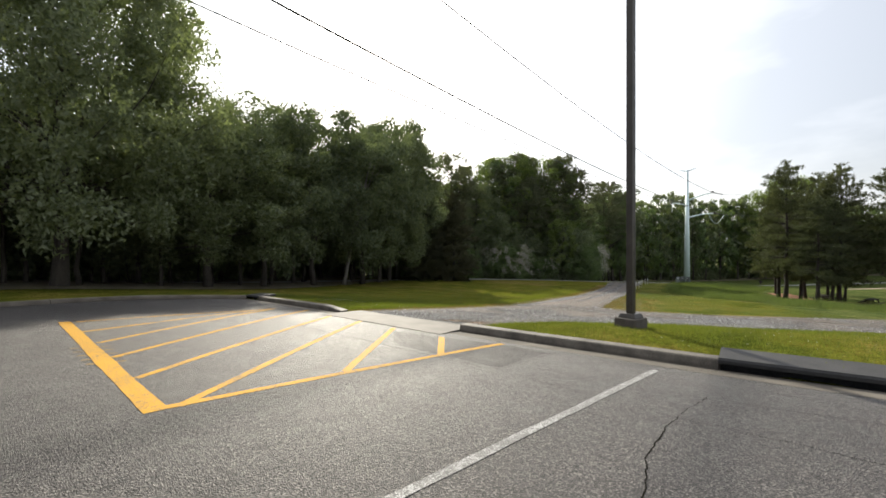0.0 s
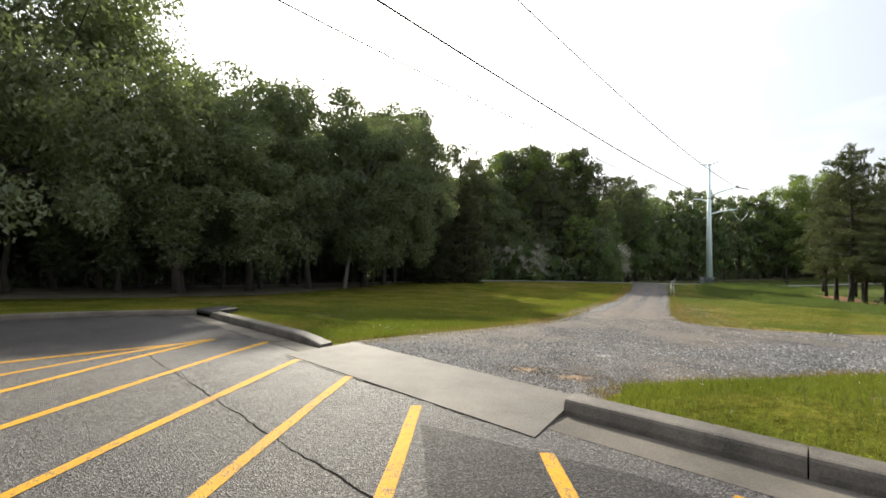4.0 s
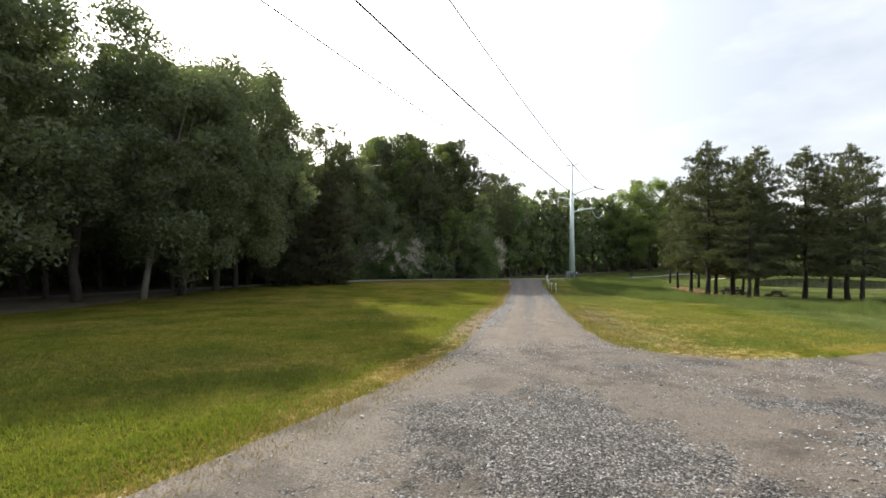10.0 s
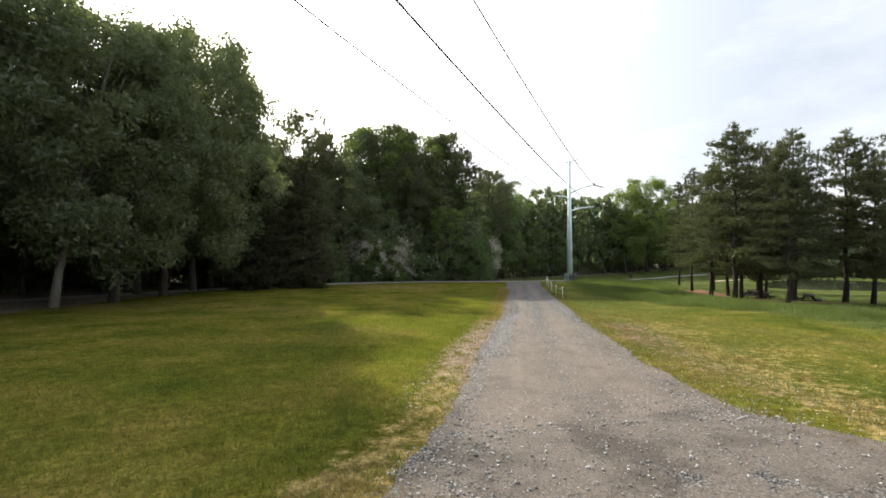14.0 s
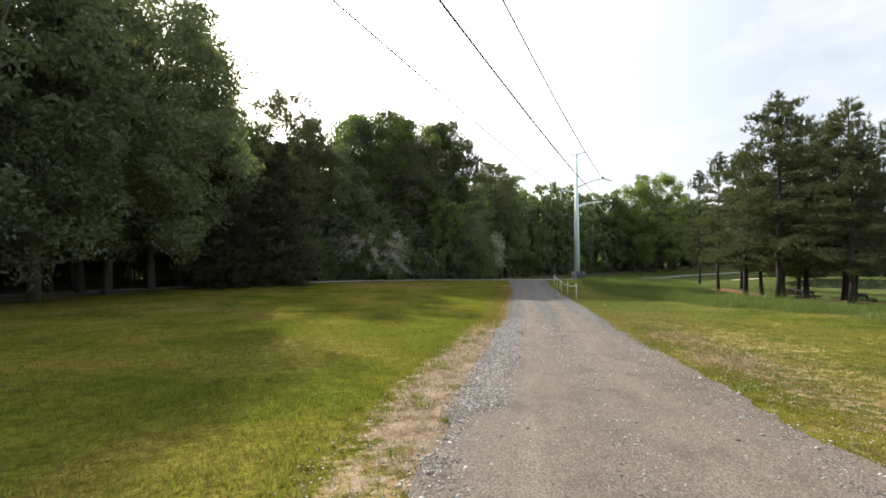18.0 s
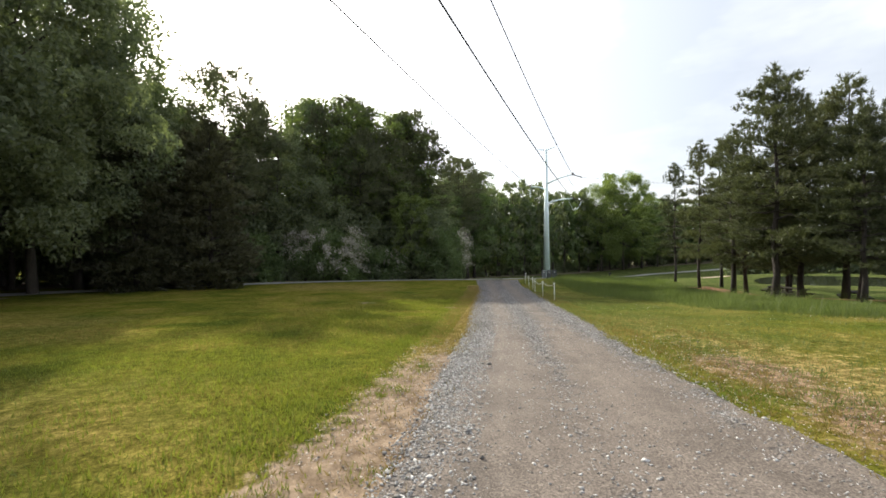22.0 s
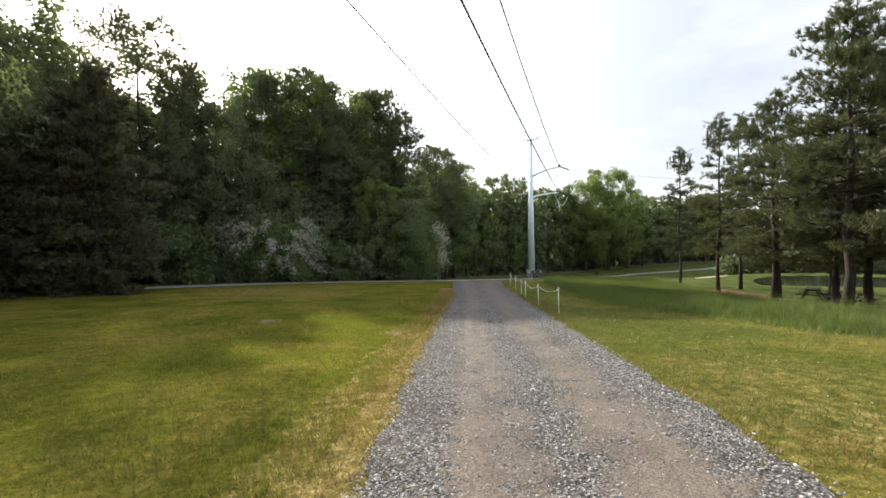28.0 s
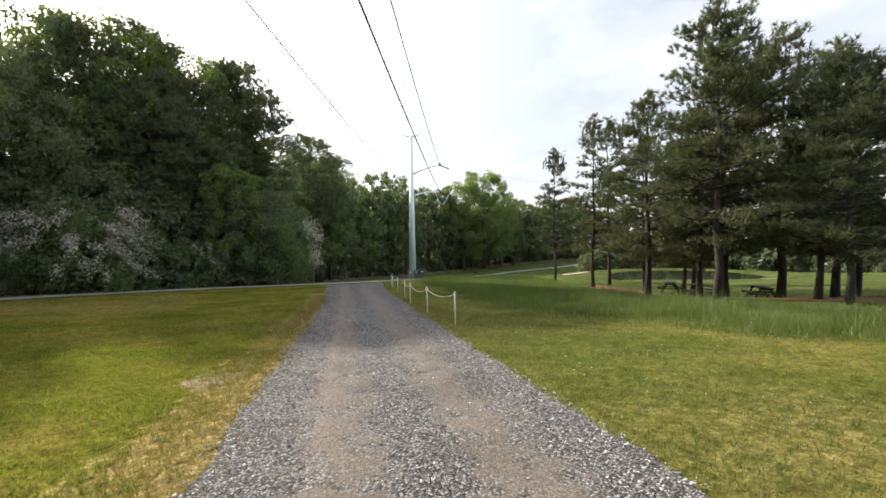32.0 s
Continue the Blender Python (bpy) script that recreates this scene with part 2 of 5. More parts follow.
def leaf(name, dark, light, clear=0.48):
    m = bpy.data.materials.new(name)
    m.use_nodes = True
    nt = m.node_tree
    nt.nodes.clear()
    info, geo = node(nt, "ShaderNodeObjectInfo"), node(nt, "ShaderNodeNewGeometry")
    mix = calc(nt, "ADD", calc(nt, "MULTIPLY", geo.outputs["Random Per Island"], 0.6), calc(nt, "MULTIPLY", info.outputs["Random"], 0.4))
    tone = ramp(nt, mix, (0.1, dark), (0.9, light))
    d, tr, gl = node(nt, "ShaderNodeBsdfDiffuse"), node(nt, "ShaderNodeBsdfTranslucent"), node(nt, "ShaderNodeBsdfGlossy", Roughness=0.45, Color=(0.6, 0.6, 0.6, 1))
    nt.links.new(tone, d.inputs[0])
    nt.links.new(blend(nt, "MULTIPLY", 1.0, tone, (1.3, 1.4, 0.75)), tr.inputs[0])
    a, b = node(nt, "ShaderNodeMixShader", Fac=clear), node(nt, "ShaderNodeMixShader", Fac=0.03)
    nt.links.new(d.outputs[0], a.inputs[1]), nt.links.new(tr.outputs[0], a.inputs[2])
    nt.links.new(a.outputs[0], b.inputs[1]), nt.links.new(gl.outputs[0], b.inputs[2])
    nt.links.new(b.outputs[0], node(nt, "ShaderNodeOutputMaterial").inputs[0])
    return m


GRASS = grass_ground()
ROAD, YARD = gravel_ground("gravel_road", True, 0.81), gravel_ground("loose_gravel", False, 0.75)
ASPHALT = asphalt_ground()
CONCRETE = mottled("weathered_concrete", (0.062, 0.055, 0.046), (0.140, 0.125, 0.107), 1.4, 40.0, 0.74, 0.3, 0.004, spec=0.25)
GUTTER = mottled("dirty_gutter_concrete", (0.05, 0.043, 0.035), (0.15, 0.133, 0.11), 1.3, 60.0, 0.85, 0.3, 0.004, spec=0.25)
OLD_KERB = mottled("brown_stained_kerb", (0.055, 0.045, 0.035), (0.15, 0.13, 0.105), 2.0, 60.0, 0.85, 0.4, 0.006, spec=0.3)
KERB = mottled("dirty_kerb_concrete", (0.032, 0.026, 0.020), (0.145, 0.125, 0.100), 3.0, 70.0, 0.75, 0.4, 0.006)
# near-black base colour stands for the shade inside the storm drain recess
INLET_SHADE = mottled("shaded_inlet_concrete", (0.010, 0.010, 0.011), (0.034, 0.034, 0.037), 4.0, 70.0, 0.8, 0.3, 0.004, spec=0.2)
SLAB = mottled("dark_stained_slab", (0.012, 0.012, 0.012), (0.040, 0.038, 0.037), 3.0, 70.0, 0.7, 0.3, 0.004, spec=0.35)
YELLOW = worn_paint("worn_yellow_paint", (0.42, 0.205, 0.004), (0.66, 0.345, 0.009), 0.60)
WHITE_LINE = worn_paint("worn_white_paint", (0.30, 0.30, 0.29), (0.62, 0.62, 0.60), 0.50)
BRONZE = mottled("dark_bronze_steel", (0.030, 0.026, 0.022), (0.060, 0.052, 0.045), 3.0, 80.0, 0.45, 0.1, 0.002, 0.3)
GALVANISED = mottled("pale_green_grey_steel", (0.56, 0.68, 0.70), (0.70, 0.80, 0.80), 0.8, 12.0, 0.5, 0.1, 0.002, 0.2, stretch=(1, 1, 0.3))
WIRE = mottled("dark_cable", (0.05, 0.05, 0.055), (0.09, 0.09, 0.10), 2.0, 30.0, 0.6, 0.0, 0.001)
BARK = mottled("grey_brown_bark", (0.026, 0.021, 0.017), (0.078, 0.065, 0.052), 2.0, 24.0, 0.95, 0.9, 0.05, stretch=(1, 1, 0.25))
PALE_BARK = mottled("pale_grey_bark", (0.10, 0.09, 0.08), (0.24, 0.22, 0.195), 2.0, 20.0, 0.95, 0.8, 0.04, stretch=(1, 1, 0.3))
PINE_BARK = mottled("dark_pine_bark", (0.014, 0.011, 0.009), (0.052, 0.040, 0.033), 3.0, 16.0, 0.95, 1.0, 0.06, stretch=(1, 1, 0.4))
LITTER = mottled("leaf_litter", (0.06, 0.05, 0.03), (0.17, 0.135, 0.08), 0.7, 30.0, 0.95, 0.8, 0.05)
MULCH = mottled("orange_pine_straw", (0.105, 0.035, 0.014), (0.24, 0.086, 0.033), 1.2, 40.0, 0.95, 0.8, 0.03)
PATH = mottled("grey_path_asphalt", (0.16, 0.16, 0.155), (0.27, 0.265, 0.255), 0.8, 60.0, 0.8, 0.3, 0.006)
SAND = mottled("pale_sandy_dirt", (0.26, 0.19, 0.13), (0.47, 0.375, 0.28), 2.5, 60.0, 0.95, 0.8, 0.02)
LEAF_A = leaf("oak_leaf", (0.079, 0.100, 0.064), (0.183, 0.206, 0.117), 0.44)
LEAF_B = leaf("spring_leaf", (0.088, 0.118, 0.042), (0.172, 0.214, 0.072), 0.48)
LEAF_C = leaf("shrub_leaf", (0.072, 0.106, 0.049), (0.150, 0.200, 0.086))
CEDAR = leaf("cedar_leaf", (0.050, 0.054, 0.036), (0.122, 0.116, 0.068), 0.25)
BLOSSOM = leaf("white_blossom", (0.22, 0.205, 0.18), (0.48, 0.445, 0.405), 0.25)
NEEDLE = leaf("pine_needle", (0.058, 0.070, 0.040), (0.138, 0.145, 0.076), 0.26)
# lighter, greyer copy of NEEDLE: haze over the far pines put into the colour
HAZY_NEEDLE = leaf("hazed_pine_needle", (0.074, 0.086, 0.056), (0.168, 0.175, 0.104), 0.3)
BLADE = leaf("grass_blade", (0.072, 0.098, 0.015), (0.165, 0.172, 0.034), 0.48)
DRY_BLADE = leaf("dry_grass_blade", (0.14, 0.104, 0.032), (0.26, 0.185, 0.070), 0.3)
TALL_BLADE = leaf("tall_grass_blade", (0.045, 0.078, 0.024), (0.135, 0.160, 0.052), 0.4)

# ---- mesh helpers ----


def mesh_of(name, verts, faces, mat=None, smooth=False):
    me = bpy.data.meshes.new(name)
    me.from_pydata([tuple(v) for v in verts], [], [tuple(f) for f in faces])
    if smooth:
        me.shade_smooth()
    if mat:
        me.materials.append(mat)
    return me


def quick_mesh(name, verts, faces, mat):
    """A mesh from arrays: verts n x 3, faces m x k, all with the same number of corners."""
    me = bpy.data.meshes.new(name)
    verts, faces = np.asarray(verts, np.float32), np.asarray(faces, np.int32)
    m, k = faces.shape
    me.vertices.add(len(verts))
    me.vertices.foreach_set("co", verts.ravel())
    me.loops.add(m * k)
    me.loops.foreach_set("vertex_index", faces.ravel())
    me.polygons.add(m)
    me.polygons.foreach_set("loop_start", np.arange(0, m * k, k, dtype=np.int32))
    me.update(calc_edges=True)
    me.materials.append(mat)
    return me


def part(name, me, parent=None, label="", m=None):
    ob = new(name, me)
    ob.parent = parent
    if m is not None:
        ob.matrix_basis = m
    return tagged(ob, label)


def thing(name, label, category, m=None, group="", kind=""):
    ob = new(name)
    ob.empty_display_size = 0.2
    if m is not None:
        ob.matrix_basis = m
    return tagged(ob, label, category, group, kind)


def box(name, size, mat, bevel=0.01, segments=2):
    bm = bmesh.new()
    bmesh.ops.create_cube(bm, size=1.0)
    bmesh.ops.scale(bm, vec=size, verts=bm.verts)
    if bevel:
        bmesh.ops.bevel(bm, geom=bm.edges[:], offset=bevel, segments=segments, affect="EDGES", profile=0.6)
    me = bpy.data.meshes.new(name)
    bm.to_mesh(me)
    bm.free()
    me.materials.append(mat)
    return me


def tube_data(points, radii, sides=8, base=0):
    """Rings of a tapered tube along points; returns verts and quads."""
    pts = [Vector(p) for p in points]
    verts, faces = [], []
    for i, (p, r) in enumerate(zip(pts, radii)):
        way = (pts[min(i + 1, len(pts) - 1)] - pts[max(i - 1, 0)]).normalized()
        side = way.cross(Vector((0.31, 0.95, 0.05) if abs(way.z) > 0.9 else (0, 0, 1))).normalized()
        up = side.cross(way)
        for k in range(sides):
            a = math.tau * k / sides
            verts.append(p + r * (math.cos(a) * side + math.sin(a) * up))
    for i in range(len(pts) - 1):
        for k in range(sides):
            a, b = i * sides + k, i * sides + (k + 1) % sides
            faces.append((base + a, base + b, base + b + sides, base + a + sides))
    return verts, faces


def tube(name, points, radii, mat, sides=8):
    v, f = tube_data(points, radii, sides)
    n = len(v)
    v += [Vector(points[0]), Vector(points[-1])]
    for k in range(sides):
        f.append((n, (k + 1) % sides, k))
        f.append((n + 1, n - sides + k, n - sides + (k + 1) % sides))
    return mesh_of(name, v, f, mat, True)


def tubes(name, lines, mat, sides=5):
    v, f = [], []
    for points, radii in lines:
        a, b = tube_data(points, radii, sides, len(v))
        v += a
        f += b
    return mesh_of(name, v, f, mat, True)


# ---- the lie of the land ----
POND = (89.0, 63.0, -7.75)


def land(x, y):
    """Height of the slope: a level car park, then a hillside that falls away ahead and levels out at the bottom."""
    x, y = np.asarray(x, float), np.asarray(y, float)
    u, a, b = 0.44 * x + 0.9 * y, x / 50, y / 50
    h = (0.0069 - 2.1618 * a - 4.3576 * b - 0.047 * a * a + 0.0675 * a * b + 0.0896 * b * b
         - 0.03438 * (np.sqrt((u - 9) ** 2 + 9) - u) + 0.01757 * np.sqrt((u - 24) ** 2 + 36))
    h = h - 0.75 * np.exp(-(((x - 44.5) / 4.5) ** 2 + ((y - 43.5) / 4.5) ** 2) / 2)
    h = h + 0.65 * np.exp(-(((y - 74) / 13) ** 2) / 2) * np.clip((64 - x) / 16, 0, 1)
    far = np.hypot(x, y)
    floor = -11.3 + 0.03 * np.clip(x - 95, 0, 90) + 0.02 * np.clip(far - 190, 0, 60)
    h = np.where(h - floor > 8, h, floor + np.log1p(np.exp(np.clip(2.2 * (h - floor), -60, 60))) / 2.2)
    h = np.minimum(h, 3.0 + 0.02 * np.clip(h - 3.0, 0, 50))
    r = np.hypot((x - POND[0]) / 15.0, (y - POND[1]) / 12.0)
    shore = POND[2] - 0.5 + 0.75 * np.clip((r - 0.8) / 0.4, 0, 1)
    keep = np.clip((r - 1.2) / 0.8, 0, 1)
    return h * keep + shore * (1 - keep)


def ground(x, y, lift=0.0):
    return Vector((x, y, float(land(x, y)) + lift))


def spaced(points, step):
    """A polyline laid through points, cut every step metres."""
    p = np.asarray(points, float)
    d = np.concatenate([[0], np.cumsum(np.hypot(*np.diff(p, axis=0).T))])
    s = np.linspace(0, d[-1], max(2, int(d[-1] / step) + 1))
    return np.stack([np.interp(s, d, p[:, k]) for k in range(2)], 1)


def offset_line(p, off):
    """The line p moved to its left by off."""
    t = np.gradient(p, axis=0)
    t /= np.linalg.norm(t, axis=1)[:, None] + 1e-9
    return p + off * np.stack([-t[:, 1], t[:, 0]], 1)


def resampled(points, n):
    p = np.asarray(points, float)
    d = np.concatenate([[0], np.cumsum(np.hypot(*np.diff(p, axis=0).T))])
    s = np.linspace(0, d[-1], n)
    return np.stack([np.interp(s, d, p[:, k]) for k in range(2)], 1)


def loft(name, a, b, across, lift_a, lift_b, mat, ragged=0.0, crown=0.0):
    """A sheet on the land between two lines of as many points. ragged: how far its edges wander."""
    n = len(a)
    s = np.linspace(0, 1, across)
    xy = a[:, None, :] * (1 - s)[None, :, None] + b[:, None, :] * s[None, :, None]
    if ragged:
        way = (b - a) / (np.linalg.norm(b - a, axis=1)[:, None] + 1e-9)
        for i in range(n):
            for col, sign, seed in ((0, -1, 3.1), (-1, 1, 8.7)):
                q = Vector((a[i, 0] * 0.9, a[i, 1] * 0.9, seed))
                w = noise.noise(q) + 0.6 * noise.noise(q * 3.3)
                xy[i, col] += sign * way[i] * ragged * w
    la = np.asarray(lift_a, float).reshape(-1, 1)
    z = land(xy[..., 0], xy[..., 1]) + la + (lift_b - la) * s[None, :] + crown * np.sin(math.pi * s)[None, :]
    verts = np.concatenate([xy, z[..., None]], 2).reshape(-1, 3)
    i, j = np.meshgrid(np.arange(n - 1), np.arange(across - 1), indexing="ij")
    q = (i * across + j).ravel()
    me = quick_mesh(name, verts, np.stack([q, q + 1, q + across + 1, q + across], 1), mat)
    me.flip_normals() if np.cross(b[0] - a[0], a[1] - a[0]) < 0 else None
    uv = me.uv_layers.new(name="uv")
    d = np.concatenate([[0], np.cumsum(np.hypot(*np.diff(a, axis=0).T))])
    at = np.stack([np.broadcast_to(s[None, :], (n, across)), np.broadcast_to(d[:, None], (n, across))], 2).reshape(-1, 2)
    loops = np.zeros(len(me.loops), np.int32)
    me.loops.foreach_get("vertex_index", loops)
    uv.data.foreach_set("uv", at[loops].astype(np.float32).ravel())
    me.shade_smooth()
    return me


ROAD_LEFT = [(1.2, 17.4), (2.7, 19.4), (4.2, 21.6), (5.9, 24.9), (7.2, 27.3), (9.7, 31.9), (11.0, 34.2), (13.6, 39.6), (18.2, 48.7), (20.4, 53), (24, 61), (27.5, 68.5)]
ROAD_RIGHT = [(7.6, 18.0), (7.8, 19.8), (8.35, 21.7), (9.5, 24.4), (11.0, 27.3), (12.9, 31.0), (14.2, 33.4), (16.8, 38.2), (21.4, 47), (24.0, 51.9), (27.3, 58.7), (33, 68.5)]
YARD_NEAR = [(-2.6, 12.75), (-1.5, 11.7), (-0.4, 10.7), (0.65, 9.62), (1.3, 9.75), (2.45, 10.2), (3.9, 10.45), (5.2, 11.05), (8, 11.3), (12, 11.7), (18, 12.4), (30, 13.8), (45, 15.8)]
YARD_FAR = [(-2.7, 13.1), (-1.2, 14.7), (0.1, 16.2), (1.7, 18.1), (3.3, 20.2), (5.5, 22.5), (7.9, 21.8), (8.6, 19.6), (9.6, 18.7), (12.3, 18.5), (18, 19.2), (30, 20.6), (45, 22.5)]
KERB_LINE = [(24, -7.5), (9, 2.6), (4.2, 6.05), (3.1, 6.95), (1.85, 7.98), (0.55, 9.12), (-3.07, 12.48), (-6.04, 15.34), (-8.1, 17.3),
             (-9.3, 16.6), (-11, 15.2), (-12.3, 13.2), (-13.3, 11), (-15, 6), (-19, -4), (-24, -18)]
LOT = KERB_LINE + [(-24, -40), (24, -40)]


def inside(x, y, poly):
    hit = np.zeros(np.shape(x), bool)
    for (x0, y0), (x1, y1) in zip(poly, poly[1:] + poly[:1]):
        cross = (y0 > y) != (y1 > y)
        with np.errstate(divide="ignore", invalid="ignore"):
            hit ^= cross & (x < (x1 - x0) * (y - y0) / (y1 - y0 + 1e-12) + x0)
    return hit


def away(x, y, line):
    """Distance to a polyline."""
    best = np.full(np.shape(x), 1e9)
    for (x0, y0), (x1, y1) in zip(line, line[1:]):
        dx, dy = x1 - x0, y1 - y0
        s = np.clip(((x - x0) * dx + (y - y0) * dy) / (dx * dx + dy * dy), 0, 1)
        best = np.minimum(best, np.hypot(x - x0 - s * dx, y - y0 - s * dy))
    return best


def steps(*runs):
    out = []
    for a, b, d in runs:
        out.append(np.arange(a, b, d))
    return np.concatenate(out)


xs = steps((-900, -140, 40), (-140, -36, 4), (-36, -14, 1), (-14, 36, 0.5), (36, 66, 1), (66, 120, 2), (120, 200, 4), (200, 940, 40))
ys = steps((-900, -60, 40), (-60, -16, 4), (-16, 8, 1), (8, 60, 0.5), (60, 112, 1), (112, 200, 4), (200, 940, 40))
gx, gy = np.meshgrid(xs, ys)
gz = land(gx, gy)
near = np.where(inside(gx, gy, LOT), 0, away(gx, gy, KERB_LINE))
gz = gz - 0.16 * np.clip((0.5 - near) / 0.3, 0, 1)
for i, j in zip(*np.where((np.abs(gx) < 70) & (gy > 8) & (gy < 110))):
    gz[i, j] += 0.03 * noise.noise(Vector((gx[i, j] * 0.35, gy[i, j] * 0.35, 5.0))) - 0.012
q = (np.arange(len(ys) - 1)[:, None] * len(xs) + np.arange(len(xs) - 1)[None, :]).ravel()
sheet = quick_mesh("ground", np.stack([gx, gy, gz], 2).reshape(-1, 3), np.stack([q, q + 1, q + len(xs) + 1, q + len(xs)], 1), GRASS)
sheet.shade_smooth()
left, right = away(gx, gy, ROAD_LEFT), away(gx, gy, ROAD_RIGHT)
wears = {"straw": 0.9 * np.exp(-((left - 0.35) / 0.7) ** 2) * np.clip((gy - 27) / 6, 0.62, 1) * (gy < 60) * (gy > 17)
         + 0.26 * np.exp(-((right - 1.2) / 2.2) ** 2) * np.clip((40 - gy) / 10, 0, 1),
         "soil": 0.95 * np.exp(-((left - 0.2) / 0.85) ** 2) * np.clip((34 - gy) / 3, 0, 1) * np.clip((gy - 21) / 6, 0.15, 1)
         + 0.75 * np.exp(-((gx - 13.7) ** 2 + (gy - 41.5) ** 2) / 0.5) + 0.7 * np.exp(-((gx - 10.6) ** 2 + (gy - 45.3) ** 2) / 0.4)}
wears["clay"] = (0.42 * np.exp(-((right - 1.2) / 1.0) ** 2) * np.clip((33 - gy) / 4, 0, 1) * np.clip((gy - 19) / 2, 0, 1)
                 + 0.20 * np.exp(-(((gx - 11.9) / 2.2) ** 2 + ((gy - 26.6) / 2.6) ** 2)) + 0.40 * np.exp(-(((gx - 13.6) / 0.9) ** 2 + ((gy - 29.9) / 1.2) ** 2)))
wears["straw"] = wears["straw"] + 0.6 * np.exp(-(away(gx, gy, YARD_FAR[:5]) / 0.5) ** 2)
wears["straw"] = wears["straw"] + 0.33 * (right < 8) * (gx > np.interp(gy, [18, 68], [8, 32])) * np.clip((40 - gy) / 9, 0, 1) * (gy > 18)
# rank grass right of the track, with cloud shade put into its colour
wears["meadow_shade"] = np.maximum(np.clip((right - 8.5) / 3, 0, 0.9), 0.45 * np.clip((gy - 30) / 9, 0, 1)) * (gx > np.interp(gy, [18, 21.7, 27.3, 38.2, 49, 68.5], [7.6, 8.4, 11.0, 16.8, 22.4, 33])) * (gy > 19)
for key, values in wears.items():
    sheet.attributes.new(key, "FLOAT", "POINT").data.foreach_set("value", values.astype(np.float32).ravel())
tagged(new("ground", sheet), "mown green and straw-yellow grass on a gentle slope", "ground", kind="structure")

# ---- car park ----
kerb_pts = spaced(KERB_LINE, 0.5)
split = [int(np.argmin(np.hypot(*(kerb_pts - np.array(p)).T))) for p in ((0.55, 9.12), (-3.07, 12.48), (-8.1, 17.3))]
lot_edge = offset_line(kerb_pts, 0.5)
rear = np.stack([np.linspace(24, -24, len(kerb_pts)), np.full(len(kerb_pts), -40.0)], 1)
tagged(new("car_park_surface", loft("car_park_surface", lot_edge, rear, 60, 0.006, 0.006, ASPHALT)), "worn dark grey asphalt with cracks and patches", "pavement", kind="structure")


def kerb_run(name, line, label, mat=KERB, height=0.14, width=0.25, tip=False):
    """Sections of cast kerb with open joints between them."""
    for i in range(0, len(line) - 1, 6):
        piece = np.array(line[i:i + 7], float)
        if len(piece) > 1:
            gap = (piece[-1] - piece[-2]) / np.linalg.norm(piece[-1] - piece[-2]) * 0.012
            piece[-1] = piece[-1] - gap
            kerb_section(name, piece, label, mat, height, width, tip if i == 0 else False)


def kerb_section(name, line, label, mat, height, width, tip):
    """A cast kerb with a rounded front edge, swept along a line whose left is the car park."""
    prof = tip if isinstance(tip, list) else [(0.0, -0.1), (0.0, height * 0.25), (-0.02, height * 0.8), (-0.04, height * 0.95), (-0.07, height), (-width, height), (-width, -0.1)]
    verts, faces = [], []
    k = len(prof)
    for i, p in enumerate(line):
        d = offset_line(line, 1.0)[i] - p
        low = 1.0
        if tip in ("start", "end"):
            low = min(1.0, 0.35 + 0.65 * min(i, 99) * 0.5 / 0.9) if tip == "start" else min(1.0, 0.35 + 0.65 * (len(line) - 1 - i) * 0.5 / 0.9)
        for o, z in prof:
            w = p + d * o
            verts.append((w[0], w[1], float(land(p[0], p[1])) + (z * low if z > 0 else z)))
    for i in range(len(line) - 1):
        for j in range(k - 1):
            faces.append((i * k + j, (i + 1) * k + j, (i + 1) * k + j + 1, i * k + j + 1))
    faces.append(tuple(range(k)))
    faces.append(tuple(range(len(verts) - 1, len(verts) - k - 1, -1)))
    ob = new(name, mesh_of(name, verts, faces, mat))
    return tagged(ob, label, "kerb", kind="structure")


right_kerb, drop_kerb, left_kerb, far_kerb = kerb_pts[:split[0] + 1], kerb_pts[split[0]:split[1] + 1], kerb_pts[split[1]:split[2] + 1], kerb_pts[split[2]:]
drain = [int(np.argmin(np.hypot(*(right_kerb - np.array(p)).T))) for p in ((7.0, 4.0), (3.95, 6.25))]
kerb_run("kerb", np.concatenate([right_kerb[drain[1]:], [[0.36, 9.30]]]), "grey cast concrete kerb with a rounded edge")
kerb_run("kerb", right_kerb[:drain[0] + 1], "grey cast concrete kerb with a rounded edge")
kerb_run("kerb", left_kerb[:-2], "grey cast concrete kerb beside the lawn", tip="start")
INLET_SLAB = [(0.01, 0.085), (0.012, 0.135), (-0.02, 0.165), (-0.75, 0.17), (-0.75, 0.085), (0.01, 0.085)]
INLET_BACK = [(-0.34, -0.1), (-0.34, 0.086), (-0.5, 0.086), (-0.5, -0.1)]
for line, label in ((left_kerb[-3:], "dark stained storm drain slab at the kerb corner"), (right_kerb[drain[0]:drain[1] + 1], "dark stained storm drain slab over a black inlet")):
    kerb_section("storm_drain_slab", np.array(line, float), label, SLAB, 0.17, 0.75, INLET_SLAB)
    kerb_section("storm_drain_inlet", np.array(line, float), "storm drain recess under its slab, its shade coloured in black", INLET_SHADE, 0.1, 0.5, INLET_BACK)
kerb_run("kerb", far_kerb, "low brown-stained concrete kerb along the lawn", OLD_KERB, 0.12)
tagged(new("gutter", loft("gutter", kerb_pts[:split[0] + 3], offset_line(kerb_pts, 0.51)[:split[0] + 3], 3, -0.012, 0.009, GUTTER)), "flat concrete gutter pan", "gutter", kind="structure")
